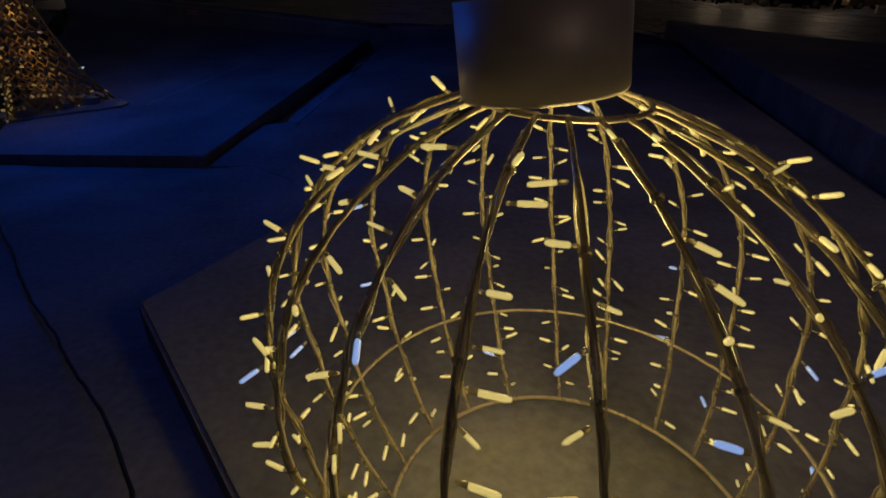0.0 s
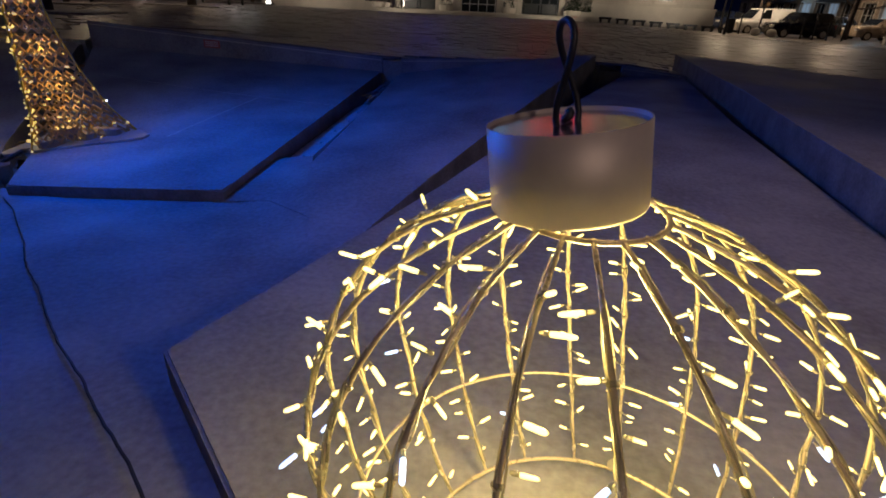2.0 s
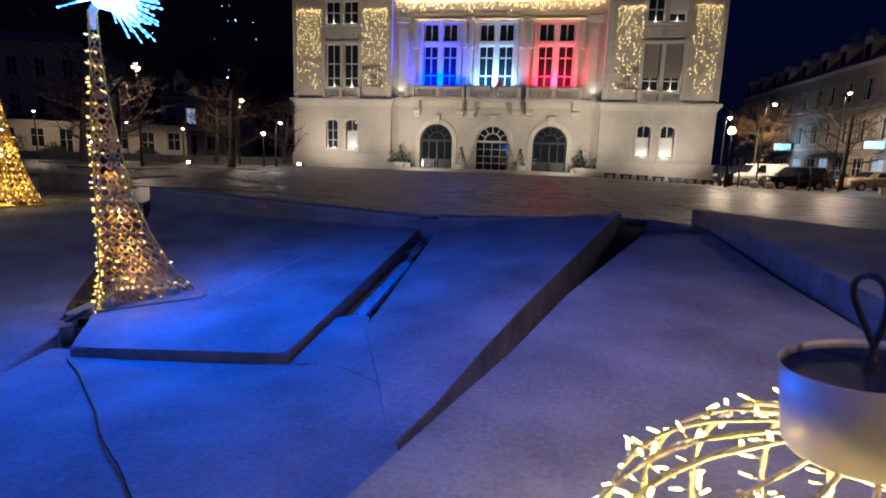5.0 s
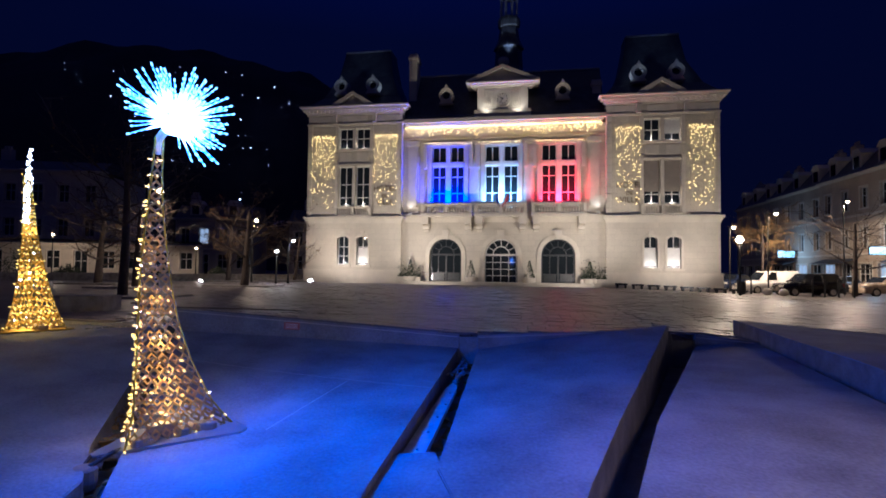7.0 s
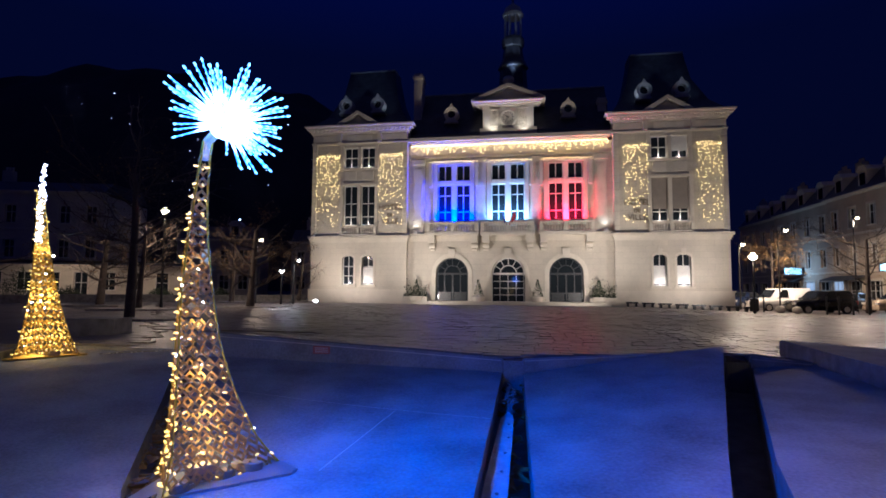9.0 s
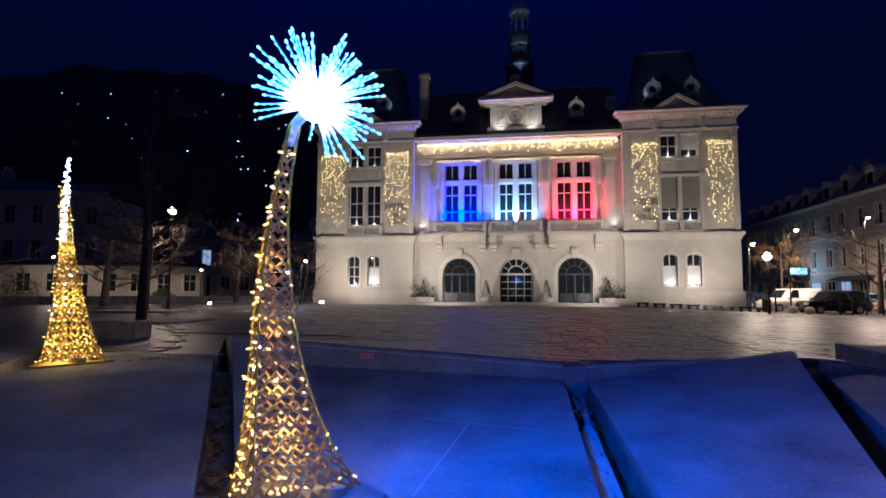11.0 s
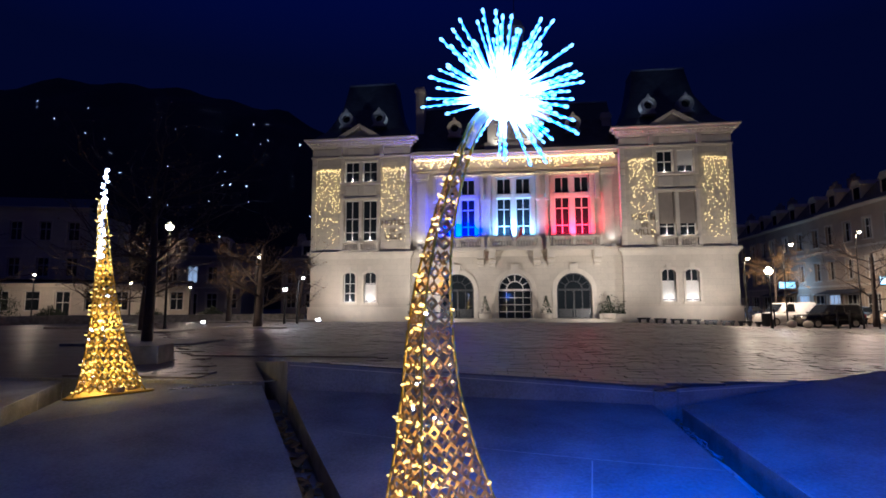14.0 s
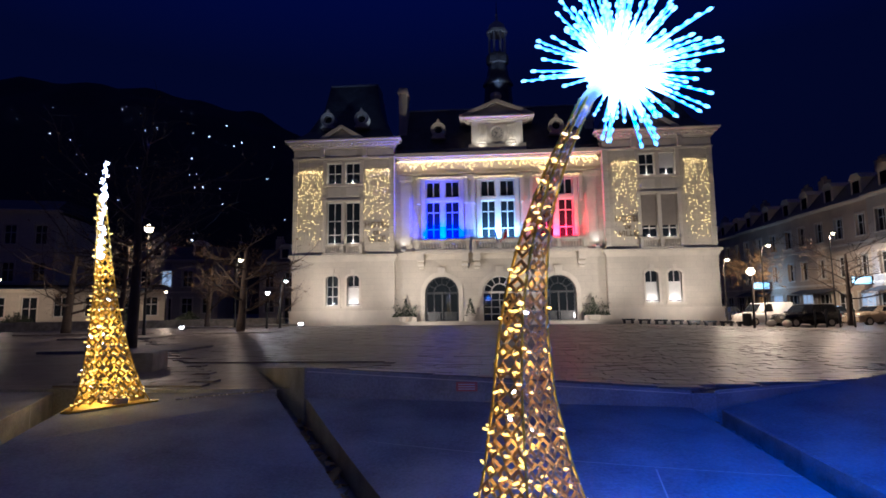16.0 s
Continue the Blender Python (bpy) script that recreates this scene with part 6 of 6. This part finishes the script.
# ---- houses round the square ----
def house(at, width, depth, floors, fh, bays, wall, label, shop=False, roof_h=2.6, dormers=2, lit=(), seed=0, chim=1):
    """A terraced house: front along local x, facing local -y."""
    t = thing("house", label, "house", "houses round the square", at=at)
    rr = random.Random(seed)
    H = floors * fh
    holes, wins = [], []
    bw = width / bays
    for f in range(floors):
        for i in range(bays):
            c = bw * (i + 0.5)
            if f == 0:
                h = (c - bw * 0.36, c + bw * 0.36, 0.3 if shop else 0.1, fh - 0.9) if shop else (c - 0.6, c + 0.6, 0.1 if i % 3 == 1 else 0.9, 2.7)
            else:
                h = (c - 0.55, c + 0.55, f * fh + 0.55, f * fh + 2.45)
            holes.append(h)
            wins.append((f, i, h))
    b = bmesh.new()
    wall_cells(b, 0, width, 0, H, 0, 0.4, holes)
    part("wall", b, wall, t)
    b = bmesh.new()
    box(b, 0, 0.3, 0.4, depth, 0, H)
    box(b, width - 0.3, width, 0.4, depth, 0, H)
    box(b, 0.3, width - 0.3, depth - 0.3, depth, 0, H)
    part("side_wall", b, wall, t)
    # sheet coloured near black for the house's unlit inside
    part("dark_room_sheet", box(bmesh.new(), 0.3, width - 0.3, 1.6, 1.7, 0, H), M_DARK, t)
    b = mouldings(0, width, H, [(0.15, 0.1), (0.15, 0.3)], 0)
    part("cornice", b, M_STONE2, t)
    for f in range(1, floors):
        part("string_course", box(bmesh.new(), 0, width, -0.08, -0.002, f * fh - 0.15, f * fh + 0.05), M_STONE2, t)
    for f, i, h in wins:
        glow = (f, i) in lit
        w = window_unit(t, h[0], h[1], h[2], h[3], 0.18, 2 if not (shop and f == 0) else 3, (0.6,), 0.07, M_LITWIN if glow else M_GLASS)
        b = bmesh.new()
        box(b, h[0] - 0.12, h[0], -0.04, 0.05, h[2], h[3])
        box(b, h[1], h[1] + 0.12, -0.04, 0.05, h[2], h[3])
        box(b, h[0] - 0.12, h[1] + 0.12, -0.05, 0.05, h[3], h[3] + 0.14)
        part("frame", b, M_STONE2, w)
        if f:
            part("sill", box(bmesh.new(), h[0] - 0.15, h[1] + 0.15, -0.12, 0.05, h[2] - 0.1, h[2]), M_STONE2, w)
    b = bmesh.new()
    a = [b.verts.new(p) for p in ((-0.05, -0.2, H + 0.3), (width + 0.05, -0.2, H + 0.3), (width + 0.05, depth, H + 0.3), (-0.05, depth, H + 0.3))]
    c = [b.verts.new(p) for p in ((-0.05, 1.6, H + 0.3 + roof_h * 0.85), (width + 0.05, 1.6, H + 0.3 + roof_h * 0.85), (width + 0.05, depth - 1.6, H + 0.3 + roof_h), (-0.05, depth - 1.6, H + 0.3 + roof_h))]
    for k in range(4):
        b.faces.new((a[k], a[(k + 1) % 4], c[(k + 1) % 4], c[k]))
    b.faces.new(c)
    roof = part("roof", b, M_SLATE, t)
    for k in range(dormers):
        x = width * (k + 0.5) / dormers
        b = bmesh.new()
        box(b, x - 0.65, x + 0.65, 0.25, 2.0, H + 0.6, H + 2.1)
        plate_xz(b, [(x - 0.8, H + 2.1), (x + 0.8, H + 2.1), (x + 0.4, H + 2.6), (x - 0.4, H + 2.6)], 0.15, 2.1)
        dm = part("dormer", b, M_STONE2, roof)
        part("pane", box(bmesh.new(), x - 0.42, x + 0.42, 0.235, 0.248, H + 0.8, H + 1.9), M_GLASS, dm)
    for k in range(chim):
        x = width * (0.15 + 0.7 * k)
        b = bmesh.new()
        box(b, x - 0.5, x + 0.5, 2.2, 2.9, H + 0.5, H + 0.3 + roof_h + 1.1)
        for j in (-0.3, 0, 0.3):
            lathe(b, [(0.1, 0), (0.12, 0.35), (0.09, 0.4)], 8, pose(x + j, 2.55, H + 0.3 + roof_h + 1.1))
        part("chimney", b, wall, roof)
    return t


M_LITWIN = material("lit_shop_window", (0.3, 0.35, 0.35), 0.2, vary=0, emit=(0.75, 0.9, 1.0), power=0.4)
M_PLASTER = material("ochre_plaster", (0.50, 0.42, 0.32), 0.85, vary=0.18, scale=0.6, fine=8)
M_PLASTER2 = material("grey_plaster", (0.42, 0.39, 0.35), 0.85, vary=0.18, scale=0.6, fine=8)
M_SIGN = material("lit_shop_sign", (0.6, 0.9, 0.95), 0.3, vary=0, emit=(0.4, 0.8, 1.0), power=0.8)
M_AWNING = material("dark_awning_cloth", (0.05, 0.055, 0.07), 0.8, vary=0.2)

# row on the right side, its front facing the square
for k, (y0, wdt, wall, floors, lit) in enumerate(((74, 12, M_PLASTER2, 3, ()), (61.5, 12.5, M_PLASTER, 3, ((0, 2),)), (50, 11.5, M_PLASTER, 3, ((0, 0), (0, 3))), (38.5, 11.5, M_PLASTER2, 3, ((0, 1),)), (27, 11.5, M_PLASTER, 3, ()))):
    xo = 28.5 + 0.03 * (y0 - 50)
    h = house(pose(xo, y0 + wdt, -0.45, 0, 0, -90), wdt, 9, floors, 3.55, 4, wall, "three-storey plastered terraced house with shops below", True, 2.4, 3, lit, 30 + k, 2)
    if k in (1, 2, 3):
        t = thing("shop_awning", "dark cloth awning over a shop front", "awning", "awnings", at=pose(xo, y0 + wdt, -0.45, 0, 0, -90))
        b = bmesh.new()
        a = [b.verts.new(p) for p in ((0.5, -0.01, 3.15), (wdt * 0.55, -0.01, 3.15), (wdt * 0.55, -1.3, 2.7), (0.5, -1.3, 2.7))]
        c = [b.verts.new(v.co - Vector((0, 0, 0.03))) for v in a]
        b.faces.new(a)
        b.faces.new(c[::-1])
        for i in range(4):
            b.faces.new((a[i], c[i], c[(i + 1) % 4], a[(i + 1) % 4]))
        part("cloth", b, M_AWNING, t)
for x, y, z, w, hgt in ((27.6, 67, 3.4, 1.7, 0.7), (27.5, 50.5, 3.2, 1.5, 0.6), (27.5, 46.5, 3.2, 1.3, 0.6), (27.3, 40.5, 3.2, 1.6, 0.6)):
    t = thing("shop_sign", "small lit shop sign glowing pale blue", "sign", "shop signs", at=pose(x, y, z))
    part("panel", box(bmesh.new(), -w / 2, w / 2, -0.08, 0.0, -hgt / 2, hgt / 2), M_SIGN, t)
    part("casing", box(bmesh.new(), -w / 2 - 0.05, 29.3 - x, 0.002, 0.12, -hgt / 2 - 0.05, hgt / 2 + 0.05), M_IRON, t)
lamp("shop_light", "POINT", pose(26.5, 66, 3.6), 140, (0.6, 0.85, 1.0), 0.3)
lamp("shop_light", "POINT", pose(26.6, 49.6, 3.4), 90, (0.6, 0.85, 1.0), 0.3)

# houses on the far left side
house(pose(-58.2, 47.0, 0.08, 0, 0, 16), 13, 10, 3, 3.6, 5, M_STONE, "pale stone three-storey house with tall windows", False, 1.4, 0, (), 50, 1)
house(pose(-54.5, 42.6, 0.0, 0, 0, 24), 21.5, 2.4, 1, 3.1, 9, M_STONE, "long low pale stone building along the square", False, 0.4, 0, (), 52, 0)
house(pose(-44, 60, 0.08, 0, 0, 14), 9, 8, 2, 3.4, 4, M_PLASTER2, "grey two-storey house behind the trees", False, 2.0, 2, ((1, 1),), 51, 1)
house(pose(-32, 66, 0.08, 0, 0, 8), 12, 8, 2, 3.4, 5, M_PLASTER2, "grey two-storey house behind the trees", False, 2.0, 2, ((0, 3),), 53, 1)

# ---- wooded hill with scattered house lights ----
b = bmesh.new()
NX, NY = 60, 14
rows = []
for j in range(NY):
    row = []
    for i in range(NX):
        a = radians(-62 + 70 * i / (NX - 1))
        d = 170 + 26 * j
        prof = max(0.0, 1 - abs((math.degrees(a) + 34) / 34) ** 2.2)
        z = 0.12 + (prof * 190 + 10 * noise.noise(Vector((i * 0.3, j * 0.4, 0)))) * (j / (NY - 1)) ** 0.8
        row.append(b.verts.new((d * math.sin(a), d * math.cos(a), max(z, 0.0))))
    rows.append(row)
for r, s in zip(rows, rows[1:]):
    for i in range(NX - 1):
        b.faces.new((r[i], r[i + 1], s[i + 1], s[i]))
tagged(part("hill", b, M_HILL, None, smooth=True), "dark wooded hill behind the town at night", "hill", kind="structure")
t = thing("hill_lights", "scattered white house lights on the dark hill", "lights", kind="stuff")
b = bmesh.new()
rr = random.Random(21)
for i in range(70):
    a, j = radians(rr.choice((-42, -37, -33, -30, -26, -22, -18, -13)) + rr.gauss(0, 2.2)), rr.uniform(0.3, 6.4)
    d = 170 + 26 * j
    prof = max(0.0, 1 - abs((math.degrees(a) + 34) / 34) ** 2.2)
    z = 4 + prof * 190 * (j / (NY - 1)) ** 0.8
    bead(b, (d * math.sin(a) * 0.985, d * math.cos(a) * 0.985, z + 3), rr.choice((0.07, 0.09, 0.12, 0.16, 0.26)))
part("lights", b, material("hill_light", (1, 1, 1), 0.5, vary=0, emit=(0.7, 0.82, 1.0), power=8.0), t)


# ---- paving stones of the square ----
rr = random.Random(40)
PW, PD = 0.6, 0.26
meshes = []
for k in range(6):
    b = bmesh.new()
    box(b, -PW / 2 + 0.006, PW / 2 - 0.006, -PD / 2 + 0.006, PD / 2 - 0.006, -0.03, 0.012)
    bmesh.ops.bevel(b, geom=[e for e in b.edges if all(v.co.z > 0 for v in e.verts)], offset=0.004, segments=1, affect="EDGES")
    meshes.append(mesh_of("paver", b, M_PAVER))


def on_square(x, y):
    """Whether a stone lies on the square and not over the basin."""
    if y > 14.5:
        return True
    if x < crack_x(y) + 0.5 and y < 13.9:
        return y > 10.9 and x < crack_x(y) - 0.85
    for (xa, ya, _), (xb, yb, _) in zip(EDGE[4:15], EDGE[5:16]):
        if xa <= x <= xb:
            return y > ya + (yb - ya) * (x - xa) / (xb - xa) + 0.17
    return False


near_stones, rest = [], bmesh.new()
y, row = 10.45, 0
while y < 38:
    wide = max(0.0, y - 14.0) * 0.75
    x = -11 - PW * int(wide / PW) + (row % 2) * PW / 2 + rr.uniform(-0.1, 0.1)
    while x < 9 + wide:
        if on_square(x - PW / 2, y) and on_square(x + PW / 2, y):
            up, over = (plaza_z(x, y + 0.15) - plaza_z(x, y - 0.15)) / 0.3, (plaza_z(x + 0.3, y) - plaza_z(x - 0.3, y)) / 0.6
            m = pose(x, y, plaza_z(x, y) + rr.uniform(-0.003, 0.004), math.degrees(math.atan(up)) + rr.gauss(0, 0.55), -math.degrees(math.atan(over)) + rr.gauss(0, 0.5), 0)
            if -5.2 < x < 4.5 and y < 16.5 and len(near_stones) < 300:
                near_stones.append(m)
            else:
                vs = [rest.verts.new(m @ Vector((sx * (PW / 2 - 0.004), sy * (PD / 2 - 0.004), 0.012))) for sx, sy in ((-1, -1), (1, -1), (1, 1), (-1, 1))]
                rest.faces.new(vs)
                lo = [rest.verts.new(m @ Vector((sx * (PW / 2 - 0.004), sy * (PD / 2 - 0.004), -0.03))) for sx, sy in ((-1, -1), (1, -1), (1, 1), (-1, 1))]
                for i in range(4):
                    rest.faces.new((vs[i], lo[i], lo[(i + 1) % 4], vs[(i + 1) % 4]))
        x += PW
    y += PD
    row += 1
for m in near_stones:
    share("paver", meshes[rr.randrange(6)], ground, m)
tagged(part("paving_stones", rest, M_PAVER, ground, "wet grey paving stones laid in courses"), kind="stuff")
